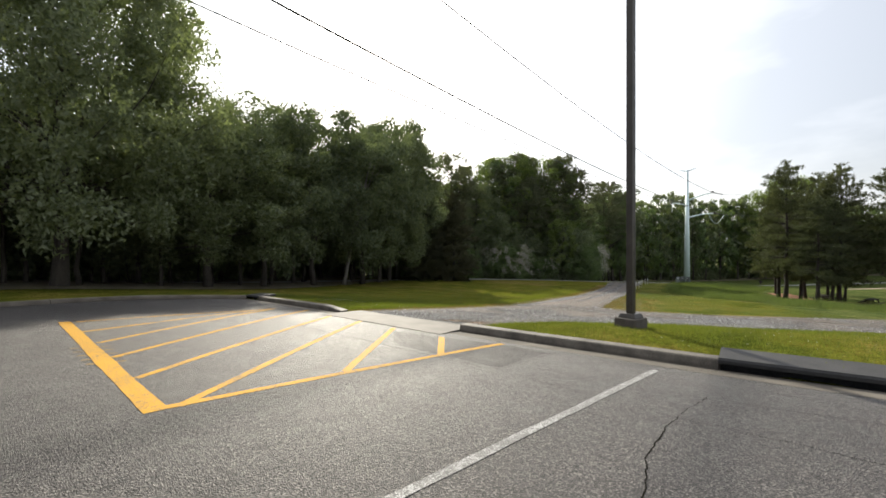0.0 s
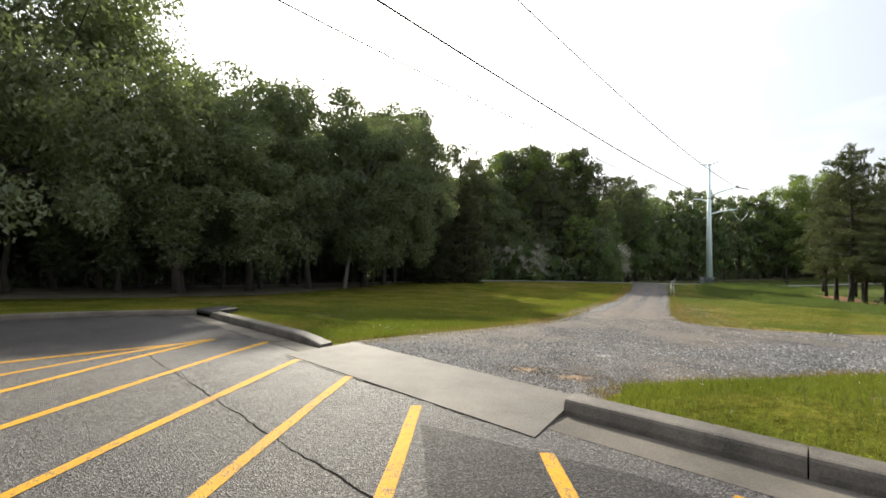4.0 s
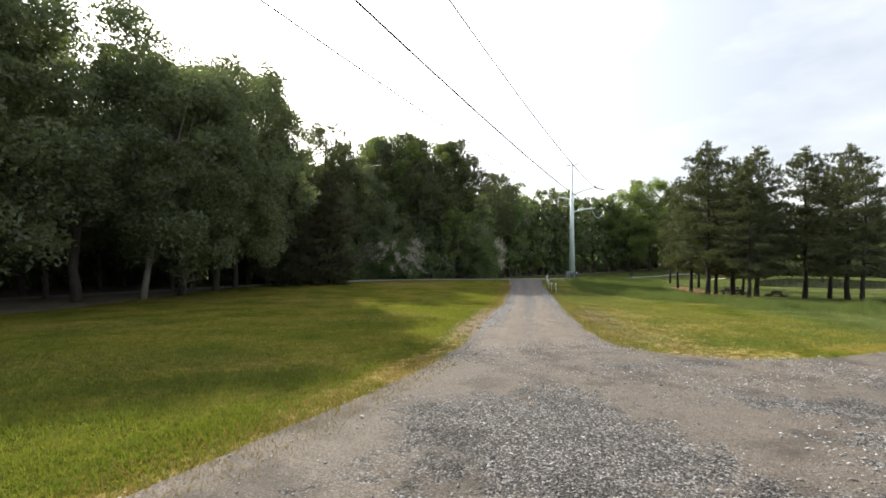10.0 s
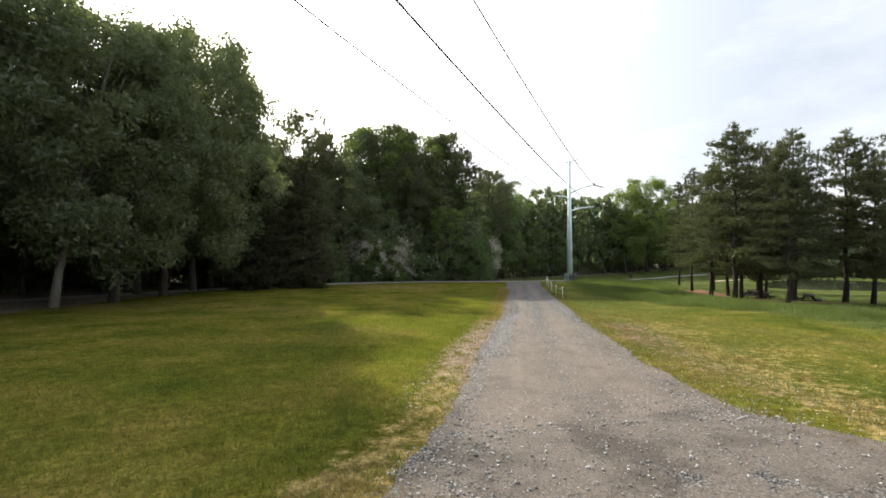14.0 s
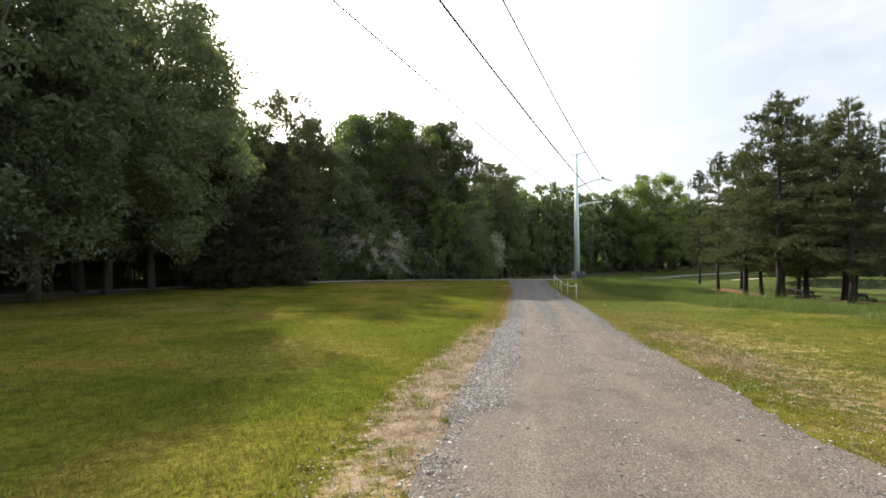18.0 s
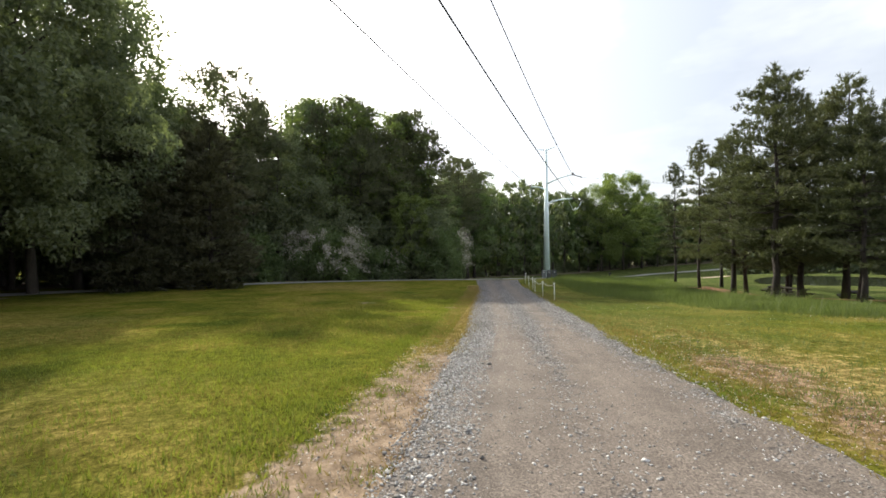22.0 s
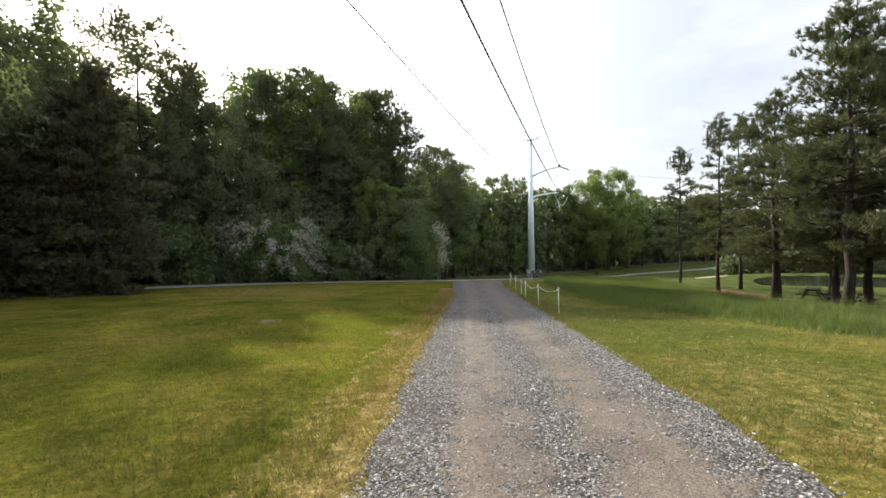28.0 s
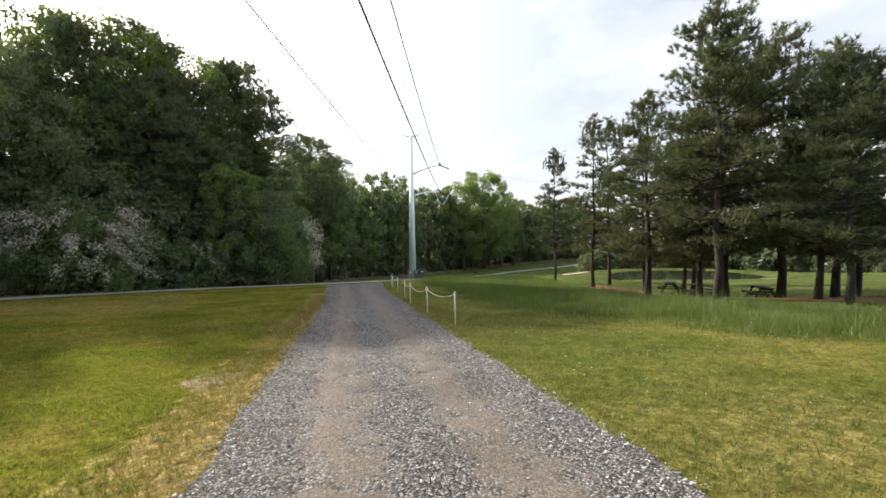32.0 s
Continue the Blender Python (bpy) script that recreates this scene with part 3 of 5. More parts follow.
tagged(new("gutter", loft("gutter", kerb_pts[split[1] - 2:split[2] + 1], offset_line(kerb_pts, 0.51)[split[1] - 2:split[2] + 1], 3, -0.012, 0.009, GUTTER)), "flat concrete gutter pan", "gutter", kind="structure")
tagged(new("gutter", loft("gutter", far_kerb, offset_line(kerb_pts, 0.51)[split[2]:], 3, -0.012, 0.009, ASPHALT)), "asphalt gutter", "gutter", kind="structure")
apron_near, apron_far = resampled([(-0.06, 8.64), (-3.4, 11.75)], 12), resampled([(0.66, 9.72), (-2.55, 12.9)], 12)
apron = tagged(new("concrete_apron", loft("concrete_apron", apron_near, apron_far, 8, 0.014, 0.05, CONCRETE)), "smooth damp concrete driveway apron", "pavement", kind="structure")
apron.data.shade_flat()
apron.modifiers.new("thickness", "SOLIDIFY").thickness = 0.14

CROWN = 0.14
# verges behind the kerbs, then loose gravel at the entrance and the drive
back_right = offset_line(kerb_pts, -0.22)[:split[0] + 1][::-1]
verge_r = resampled([(0.75, 9.5), (1.3, 10.15), (2.45, 10.6), (3.9, 10.9), (5.2, 11.5), (8, 11.8), (12, 12.2), (18, 12.9), (30, 14.4)], len(back_right))
verge = tagged(new("grass_verge", loft("grass_verge", back_right, verge_r, 28, 0.12 * np.clip((np.arange(len(back_right)) + 1) / 3, 0.3, 1), 0.03, GRASS, 0.1, CROWN * np.clip(np.arange(len(back_right)) / 5, 0, 1)[:, None])), "raised strip of mown grass behind the kerb", "grass", kind="structure")
LAMP = (4.13, 9.12)
at = np.zeros(len(verge.data.vertices) * 3)
verge.data.vertices.foreach_get("co", at)
at = at.reshape(-1, 3) - (LAMP[0] - 0.15, LAMP[1] + 0.05, 0)
verge.data.attributes.new("clay", "FLOAT", "POINT").data.foreach_set("value", (0.95 * np.exp(-(np.hypot(at[:, 0], at[:, 1]) / 0.55) ** 4)).astype(np.float32))
back_left = offset_line(kerb_pts, -0.22)[split[1]:]
tagged(new("grass_verge", loft("grass_verge", back_left, offset_line(kerb_pts, -3.2)[split[1]:], 10, 0.12 * np.clip(np.arange(len(back_left)) / 5, 0.02, 1), 0.008, GRASS)), "mown lawn meeting the kerb", "grass", kind="structure")
def matched(a, b, each):
    """Two lines of as many points, matched corner by corner."""
    out = []
    for p in (a, b):
        p = np.asarray(p, float)
        s = np.linspace(0, len(p) - 1, (len(p) - 1) * each + 1)
        out.append(np.stack([np.interp(s, np.arange(len(p)), p[:, k]) for k in range(2)], 1))
    return out


ya, yb = matched(YARD_NEAR, YARD_FAR, 8)
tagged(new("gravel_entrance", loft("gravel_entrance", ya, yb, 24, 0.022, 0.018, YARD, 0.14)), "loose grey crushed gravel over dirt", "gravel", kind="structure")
ra, rb = matched(ROAD_LEFT, ROAD_RIGHT, 24)
road_lift = np.clip(-0.02 + np.arange(len(ra)) * 0.0009, -0.02, 0.03)
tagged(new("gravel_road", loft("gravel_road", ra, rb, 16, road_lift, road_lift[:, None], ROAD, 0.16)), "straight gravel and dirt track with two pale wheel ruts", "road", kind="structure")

PATH_LINE = [(-60, 12), (-34, 26), (-22, 40), (-14, 51), (-7, 58.5), (2, 65), (10, 69), (19, 71.3), (29, 71.2), (40, 74), (56, 84), (72, 98), (88, 111), (105, 116.5), (117, 115.5), (130, 114), (151, 116), (175, 119), (200, 115)]
pl = spaced(PATH_LINE, 2.0)
tagged(new("far_path", loft("far_path", offset_line(pl, 1.3), offset_line(pl, -1.3), 3, 0.03, 0.03, PATH)), "narrow grey paved path curving past the woods", "path", kind="structure")

# floor of the woods
WOOD_EDGE = [(-30, 6), (-19, 18), (-14.5, 24), (-12.6, 30), (-11.2, 38), (-10, 44), (-9, 50), (-6.8, 54)]
we = spaced(WOOD_EDGE, 1.5)
tagged(new("woodland_floor", loft("woodland_floor", we, offset_line(we, 60), 20, 0.02, 0.02, LITTER, 0.8)), "dark leaf litter under the trees", "ground", kind="structure")
FAR_EDGE = [(-30, 52), (-14, 60), (0, 68.5), (9, 73), (19, 76.8), (28.5, 77.5), (31, 86), (36, 96), (45, 109), (60, 123), (90, 132), (125, 136), (165, 125)]
fe = spaced(FAR_EDGE, 2.0)
tagged(new("woodland_floor", loft("woodland_floor", fe, offset_line(fe, 60), 16, 0.02, 0.02, LITTER, 0.8)), "dark leaf litter under the trees", "ground", kind="structure")

# pine straw under the pines
MULCH_A = [(41.0, 52.5), (39.6, 48.9), (36.9, 44.2), (34.6, 40.1), (34.2, 36.0)]
MULCH_B = [(44.0, 53.0), (43.2, 48.4), (40.6, 43.4), (38.6, 39.4), (38.6, 35.4)]
ma, mb = matched(MULCH_A, MULCH_B, 10)
tagged(new("pine_straw_bed", loft("pine_straw_bed", ma, mb, 12, 0.03, 0.03, MULCH, 0.4)), "rust-orange bed of pine straw under the pines", "mulch", kind="structure")

# ---- paint on the asphalt ----


def stripe(name, a, b, width, mat, label, group=""):
    a, b = Vector(a), Vector(b)
    n = max(2, int((b - a).length / 0.25))
    line = np.stack([np.linspace(a.x, b.x, n), np.linspace(a.y, b.y, n)], 1)
    return tagged(new(name, loft(name, offset_line(line, width / 2), offset_line(line, -width / 2), 3, 0.011, 0.011, mat, 0.014)), label, "road marking", group, "structure")


HATCH = "yellow hatching"
stripe("yellow_line", (-8.6, 9.42), (-2.82, 4.06), 0.21, YELLOW, "broad worn yellow edge line", HATCH)
stripe("yellow_line", (-2.86, 4.12), (1.1, 7.75), 0.12, YELLOW, "worn yellow edge line", HATCH)
for a, b in (((-8.35, 9.45), (-5.35, 12.6)), ((-7.15, 8.2), (-5.35, 12.9)), ((-6.0, 7.2), (-5.25, 13.0)), ((-4.95, 6.2), (-4.17, 12.85)),
             ((-3.83, 5.15), (-3.08, 11.4)), ((-2.70, 4.2), (-2.08, 10.5)), ((-1.32, 5.62), (-1.12, 9.4)), ((-0.04, 6.75), (-0.03, 8.35))):
    stripe("yellow_line", a, b, 0.115, YELLOW, "worn yellow hatch stripe", HATCH)
FADED = worn_paint("faded_yellow_paint", (0.34, 0.20, 0.02), (0.56, 0.32, 0.03), 0.47)
for k in range(5):
    stripe("faded_yellow_mark", (-6.05 + 0.27 * k, 6.72 - 0.24 * k), (-5.60 + 0.25 * k, 6.98 - 0.24 * k), 0.09, FADED, "faded patch of scuffed yellow paint", "faded yellow paint")
stripe("white_line", (3.04, 5.94), (-3.0, 0.0), 0.098, WHITE_LINE, "worn white parking bay line")

# ---- cracks and patches in the asphalt ----
CRACK = mottled("dirt_filled_crack", (0.008, 0.007, 0.006), (0.022, 0.020, 0.017), 8.0, 90.0, 1.0, 0.3, 0.004, spec=0.02)
PATCHED = asphalt_ground("newer_smooth_asphalt", 0.60)
PAD = mottled("brown_stained_concrete", (0.040, 0.034, 0.029), (0.095, 0.083, 0.072), 5.0, 60.0, 0.85, 0.4, 0.006)


def crack(points, width, label):
    line = spaced(points, 0.06)
    for i in range(len(line)):
        q = Vector((line[i, 0] * 3.0, line[i, 1] * 3.0, 1.7))
        line[i] += 0.03 * np.array([noise.noise(q), noise.noise(q + Vector((9, 0, 0)))]) + 0.022 * np.array([noise.noise(q * 4.5), noise.noise(q * 4.5 + Vector((9, 0, 0)))])
    return tagged(new("asphalt_crack", loft("asphalt_crack", offset_line(line, width * 0.3), offset_line(line, -width * 0.3), 2, 0.0085, 0.0085, CRACK, width * 0.45)), label, "crack", "cracks in the asphalt", "structure")


for points, width in (([(3.01, 4.74), (2.3, 4.1), (1.73, 3.46), (1.31, 2.70), (0.9, 1.6)], 0.018), ([(1.92, 7.08), (1.3, 6.4), (0.73, 5.86)], 0.016), ([(0.73, 5.86), (-0.01, 6.46), (-1.27, 7.66), (-3.2, 9.4), (-5.46, 11.5)], 0.024),
                      ([(-2.35, 6.25), (-2.0, 6.56), (-1.58, 7.15)], 0.012), ([(3.0, 4.75), (4.4, 3.9), (6.5, 2.2)], 0.011), ([(1.92, 7.08), (3.3, 5.7), (5.2, 3.6), (8, 1)], 0.010),
                      ([(0.73, 5.86), (2.0, 4.4), (4.5, 2.2)], 0.009), ([(-3.38, 11.62), (-1.6, 10.05), (-0.1, 8.67)], 0.036), ([(-13.5, 4.6), (-9.6, 6.7), (-8.28, 7.76), (-7.63, 8.32)], 0.030), ([(-2.9, 6.5), (-2.45, 6.79), (-1.75, 7.62)], 0.022), ([(5.2, 5.24), (4.0, 5.9), (2.6, 6.35), (0.9, 6.2)], 0.014)):
    crack(points, width, "thin dark crack in the asphalt")
for i in (split[1] + 2, split[1] + 5, split[1] + 8):
    crack([tuple(kerb_pts[i]), tuple(lot_edge[i])], 0.03, "dark open joint across the gutter")
crack([tuple(p) for p in lot_edge[split[1] - 1:split[2]]], 0.022, "dark joint between the gutter and the asphalt")
pa, pb = resampled([(0.05, 6.6), (-0.9, 7.5), (-1.05, 8.9)], 10), resampled([(0.81, 5.94), (1.82, 7.1), (0.5, 8.05)], 10)
tagged(new("asphalt_patch", loft("asphalt_patch", pa, pb, 8, 0.0075, 0.0075, PATCHED, 0.03)), "smoother dark rectangular asphalt repair", "pavement", kind="structure")

# ---- light pole ----
lamp = thing("light_pole", "tall square dark bronze steel light pole on a concrete pad", "light pole", pose(*LAMP, -0.24, 0, 0, 38))
part("concrete_pad", box("concrete_pad", (0.5, 0.5, 0.5), PAD, 0.025), lamp, "dark stained concrete pad", pose(0, 0, -0.04))
for turn in (0, 180):
    verts = [(x * w, y * w, z) for z, w in ((0.212, 1.0), (0.225, 1.0), (0.30, 0.78), (0.305, 0.70)) for x, y in ((0.19, -0.022), (0.19, 0.19), (-0.19, 0.19), (-0.19, -0.0))]
    faces = [(0, 1, 2, 3)[::-1], (12, 13, 14, 15)] + [(4 * k + i, 4 * k + (i + 1) % 4, 4 * k + 4 + (i + 1) % 4, 4 * k + 4 + i) for k in range(3) for i in range(4)]
    part("base_cover", mesh_of("base_cover", verts, faces, BRONZE), lamp, "", pose(0, 0, 0, 0, 0, turn))
part("collar", box("collar", (0.155, 0.155, 0.02), BRONZE, 0.006), lamp, "", pose(0, 0, 1.0))
part("pole", box("pole", (0.145, 0.145, 9.0), BRONZE, 0.012), lamp, "", pose(0, 0, 4.72))

# ---- transmission tower ----
TOWER = (58.03, 98.68)
TZ = float(land(*TOWER))
tower = thing("power_pylon", "tall pale grey-green steel monopole with curved arms and insulators", "power pylon", pose(*TOWER, TZ))
TOP = 18.3 - TZ
part("shaft", tube("shaft", [(0, 0, -0.3), (0, 0, TOP)], [0.72, 0.26], GALVANISED, 12), tower)


def arm(end, root_z, rise):
    e = Vector(end) - Vector((*TOWER, TZ))
    r = Vector((0, 0, root_z))
    pts = [r + (e - r) * s + Vector((0, 0, rise * math.sin(math.pi * s) * 0.5)) for s in np.linspace(0, 1, 7)]
    a = part("arm", tube("arm", pts, [0.20, 0.18, 0.16, 0.14, 0.12, 0.11, 0.10], GALVANISED, 8), tower)
    return a, e


def insulator(name, a, b, parent, sheds=14):
    a, b = Vector(a), Vector(b)
    pts, rad = [], []
    for i in range(sheds * 2 + 1):
        pts.append(a + (b - a) * i / (sheds * 2))
        rad.append(0.13 if i % 2 else 0.05)
    return part(name, tube(name, pts, rad, BRONZE, 8), parent)


for end, root, rise in (((60.9, 93.8, 12.4), 12.4 - TZ - 1.4, 0.5), ((56.3, 102.0, 10.8), 10.8 - TZ - 0.9, 0.4), ((62.7, 96.0, 7.9), 7.9 - TZ - 0.9, 0.5)):
    a, e = arm(end, root, rise)
    out = Vector((0.78, 0.1, -0.12)) if end[0] > 58 else Vector((-0.45, -0.85, 0.05))
    insulator("insulator", e, e + out.normalized() * 2.6, a)
    loop = [e + out.normalized() * 2.5 + Vector((0, 0, -0.05))] + [e + out.normalized() * 2.5 * (1 - s) - out.normalized() * 1.6 * s + Vector((0, 0, -2.3 * math.sin(math.pi * s))) for s in np.linspace(0.1, 1, 9)]
    part("jumper_wire", tube("jumper_wire", loop, [0.04] * len(loop), GALVANISED, 5), a, "pale looped jumper wire")
    part("clamp", box("clamp", (0.34, 0.34, 0.5), BRONZE, 0.05), a, "dark metal clamp", Matrix.Translation(e + Vector((0, 0, 0.12))))
for d in ((0.62, -0.78), (-0.62, 0.78)):
    part("top_arm", tube("top_arm", [(0, 0, TOP - 0.25), (d[0] * 0.9, d[1] * 0.9, TOP - 0.05), (d[0] * 1.9, d[1] * 1.9, TOP + 0.25)], [0.13, 0.10, 0.07], GALVANISED, 8), tower)


def cable(start, heading, slope, curve, length, radius, label):
    """A line leaving its fastening on a heading, climbing by slope and curve with the way gone."""
    pts = [(start[0] + g * math.sin(heading), start[1] + g * math.cos(heading), start[2] + slope * g + curve * g * g) for g in np.linspace(0, length, 49)]
    return tagged(new("power_line", tube("power_line", pts, [radius] * 49, WIRE, 5)), label, "cable", "power lines")


for start, heading, slope, curve, length, radius in (
        ((60.9, 93.8, 12.4), 3.89085, 0.00101, 0.000690, 170, 0.050), ((62.7, 96.0, 7.9), 3.88883, -0.00143, 0.000494, 170, 0.058),
        ((56.3, 102.0, 10.8), 3.86546, 0.00775, 0.000290, 170, 0.052), ((63.4, 94.1, 12.0), 1.72, -0.05, 0.0003, 160, 0.022), ((65.2, 96.3, 7.5), 1.72, -0.05, 0.0003, 160, 0.022)):
    cable(start, heading, slope, curve, length, radius, "thin dark power line strung to the steel pole")

# ---- trees ----
rng = np.random.default_rng(7)


def leaf_cards(name, centres, outward, size, mat, droop=0.2, narrow=0.55):
    """One small pointed leaf at each centre, leaning outward."""
    n = len(centres)
    a = rng.normal(size=(n, 3)) + outward * 0.7
    a[:, 2] -= droop
    a /= np.linalg.norm(a, axis=1)[:, None]
    b = np.cross(a, rng.normal(size=(n, 3)))
    b /= np.linalg.norm(b, axis=1)[:, None]
    c = np.cross(a, b)
    l = size * rng.uniform(0.6, 1.3, (n, 1))
    w = l * narrow
    low = centres - a * l * 0.5
    verts = np.stack([low - b * w * 0.5, low + b * w * 0.5, centres + a * l * 0.5 + c * l * 0.15], 1).reshape(-1, 3)
    return quick_mesh(name, verts, np.arange(n * 3).reshape(-1, 3), mat)


def bent(a, b, wobble, n=5):
    a, b = Vector(a), Vector(b)
    pts = [a.lerp(b, i / (n - 1)) for i in range(n)]
    for p in pts[1:-1]:
        p += Vector(rng.normal(size=3)) * wobble
    return pts


def broadleaf(label, height, spread, bare, leaves, size, mat, bark=BARK, clumps=46, girth=0.24, lean=0.0, fill=0.35, name="tree", single=False, puff=(0.15, 0.29)):
    """A broadleaf tree: bent trunk, limbs that reach the clumps, and a crown of leaf sprays with gaps between the clumps."""
    t = thing(name, label, "tree")
    crown_h = height - bare
    tip = Vector((lean * height, rng.normal() * 0.3, height * 0.86))
    trunk = bent((0, 0, -0.3), tip, 0.16, 8)
    part("trunk", tube("trunk", trunk, [girth * (1.25 if i == 0 else 1 - 0.82 * i / 7) for i in range(8)], bark, 9), t)
    centres, radii = [], []
    for i in range(clumps):
        s = (i + 0.5) / clumps
        ang, up = i * 2.39996 + rng.normal() * 0.3, min(0.94, s ** 0.9)
        reach = spread * (0.20 + 0.80 * math.sqrt(max(0.0, 1 - (2 * abs(up - 0.42) / 1.2) ** 2))) * rng.uniform(0.55, 1.08)
        z = bare + crown_h * (0.06 + 0.83 * up) + rng.normal() * 0.4
        centres.append((lean * z + reach * math.cos(ang), reach * math.sin(ang), z))
        radii.append(spread * rng.uniform(*puff))
    limbs = []
    for c, r in list(zip(centres, radii))[::5]:
        k = min(6, max(2, int((c[2] - 0.35 * math.hypot(c[0], c[1])) / height * 7)))
        limbs.append((bent(trunk[k], c, 0.25), [girth * 0.26, girth * 0.19, girth * 0.13, girth * 0.08, girth * 0.03]))
    if single:
        for line, radii_ in limbs:
            part("limb", tubes("limb", [(line, radii_)], bark, 5), t)
    else:
        part("branchwork", tubes("branchwork", limbs, bark, 5), t)
    centres, radii = np.array(centres), np.array(radii)
    which = rng.integers(0, clumps, leaves)
    d = rng.normal(size=(leaves, 3))
    d /= np.linalg.norm(d, axis=1)[:, None]
    d[:, 2] = np.where(rng.random(leaves) < 0.35, np.abs(d[:, 2]), d[:, 2])
    r = radii[which][:, None] * (rng.uniform(0, 1, (leaves, 1)) ** fill)
    d2 = d * np.array([1.0, 1.0, 0.85])
    part("crown", leaf_cards("crown", centres[which] + d2 * r, d, size, mat), t)
    return t


def needles(centres, ways, length, spread, count, wide=0.021):
    """Tufts of thin needles at each centre, fanned about its way; returns verts and triangles."""
    n = len(centres)
    c, w = np.repeat(centres, count, 0), np.repeat(ways, count, 0)
    d = w + rng.normal(size=c.shape) * spread
    d /= np.linalg.norm(d, axis=1)[:, None]
    s = np.cross(d, rng.normal(size=c.shape))
    s /= np.linalg.norm(s, axis=1)[:, None] + 1e-9
    l = length * rng.uniform(0.7, 1.25, (len(c), 1))
    verts = np.stack([c - s * wide, c + s * wide, c + d * l], 1).reshape(-1, 3)
    return verts, np.arange(len(c) * 3).reshape(-1, 3)


def pine(label, height, spread, bare, tufts, dense=1.0, girth=0.17, needle=0.26, mat=NEEDLE, count=11, name="pine_tree", single=False, wide=0.021, domed=False, inner=0.3):
    """A pine: straight dark trunk, whorls of rising branches and tufts of needles, upright shoots at the top."""
    t = thing(name, label, "tree")
    trunk = bent((0, 0, -0.3), (rng.normal() * 0.15, rng.normal() * 0.15, height * 0.98), 0.06, 8)
    part("trunk", tube("trunk", trunk, [girth * (1.2 if i == 0 else 1 - 0.9 * i / 7) for i in range(8)], PINE_BARK, 9), t)
    lines, cen, way = [], [], []
    whorls = int((height - bare) / 0.42)
    for k in range(whorls):
        s = k / max(1, whorls - 1)
        z = bare + (height - bare) * s
        reach = spread * (math.sqrt(max(0.03, 1 - ((s - 0.45) / 0.58) ** 2)) if domed else min(1.0, 0.6 + 1.5 * s) * (1 - s) ** 0.7) + 0.3
        for _ in range(rng.integers(3, 6)):
            if rng.random() > dense:
                continue
            a = rng.uniform(0, math.tau)
            l = reach * rng.uniform(0.6, 1.12)
            rise = l * (-0.12 + 0.75 * s) + rng.normal() * 0.12
            base = Vector((0, 0, z))
            end = base + Vector((math.cos(a) * l, math.sin(a) * l, rise))
            pts = bent(base, end, 0.05 + 0.03 * l, 5)
            pts[-1].z += 0.12 * l
            lines.append((pts, [0.05 * (1.15 - s), 0.04 * (1.1 - s), 0.03 * (1.1 - s), 0.022, 0.012]))
            m = max(3, int(tufts * l))
            for _ in range(m):
                u = rng.uniform(inner, 1.03) ** 0.8
                p = base.lerp(end, u) + Vector(rng.normal(size=3) * (1.0, 1.0, 0.8 if domed else 0.42)) * (0.10 + 0.13 * l * (1 - 0.4 * u))
                cen.append(p)
                way.append(Vector((math.cos(a) * 0.8, math.sin(a) * 0.8, 0.45 + 0.9 * s)).normalized())
    for k in range(4 if domed else 22):
        a, l = rng.uniform(0, math.tau), rng.uniform(0.0, spread * 0.62)
        p = Vector((math.cos(a) * l, math.sin(a) * l, height * 1.01 - l * 1.15 + rng.uniform(-0.3, 0.25)))
        for q in range(6):
            cen.append(p + Vector((0, 0, -0.14 * q)))
            way.append(Vector((math.cos(a) * 0.2, math.sin(a) * 0.2, 1)))
    if single:
        for line in lines:
            part("branch", tubes("branch", [line], PINE_BARK, 4), t)
    else:
        part("branchwork", tubes("branchwork", lines, PINE_BARK, 4), t)
    v, f = needles(np.array([tuple(c) for c in cen]), np.array([tuple(w) for w in way]), needle, 0.55, count, wide)
    part("foliage", quick_mesh("foliage", v, f, mat), t)
    return t


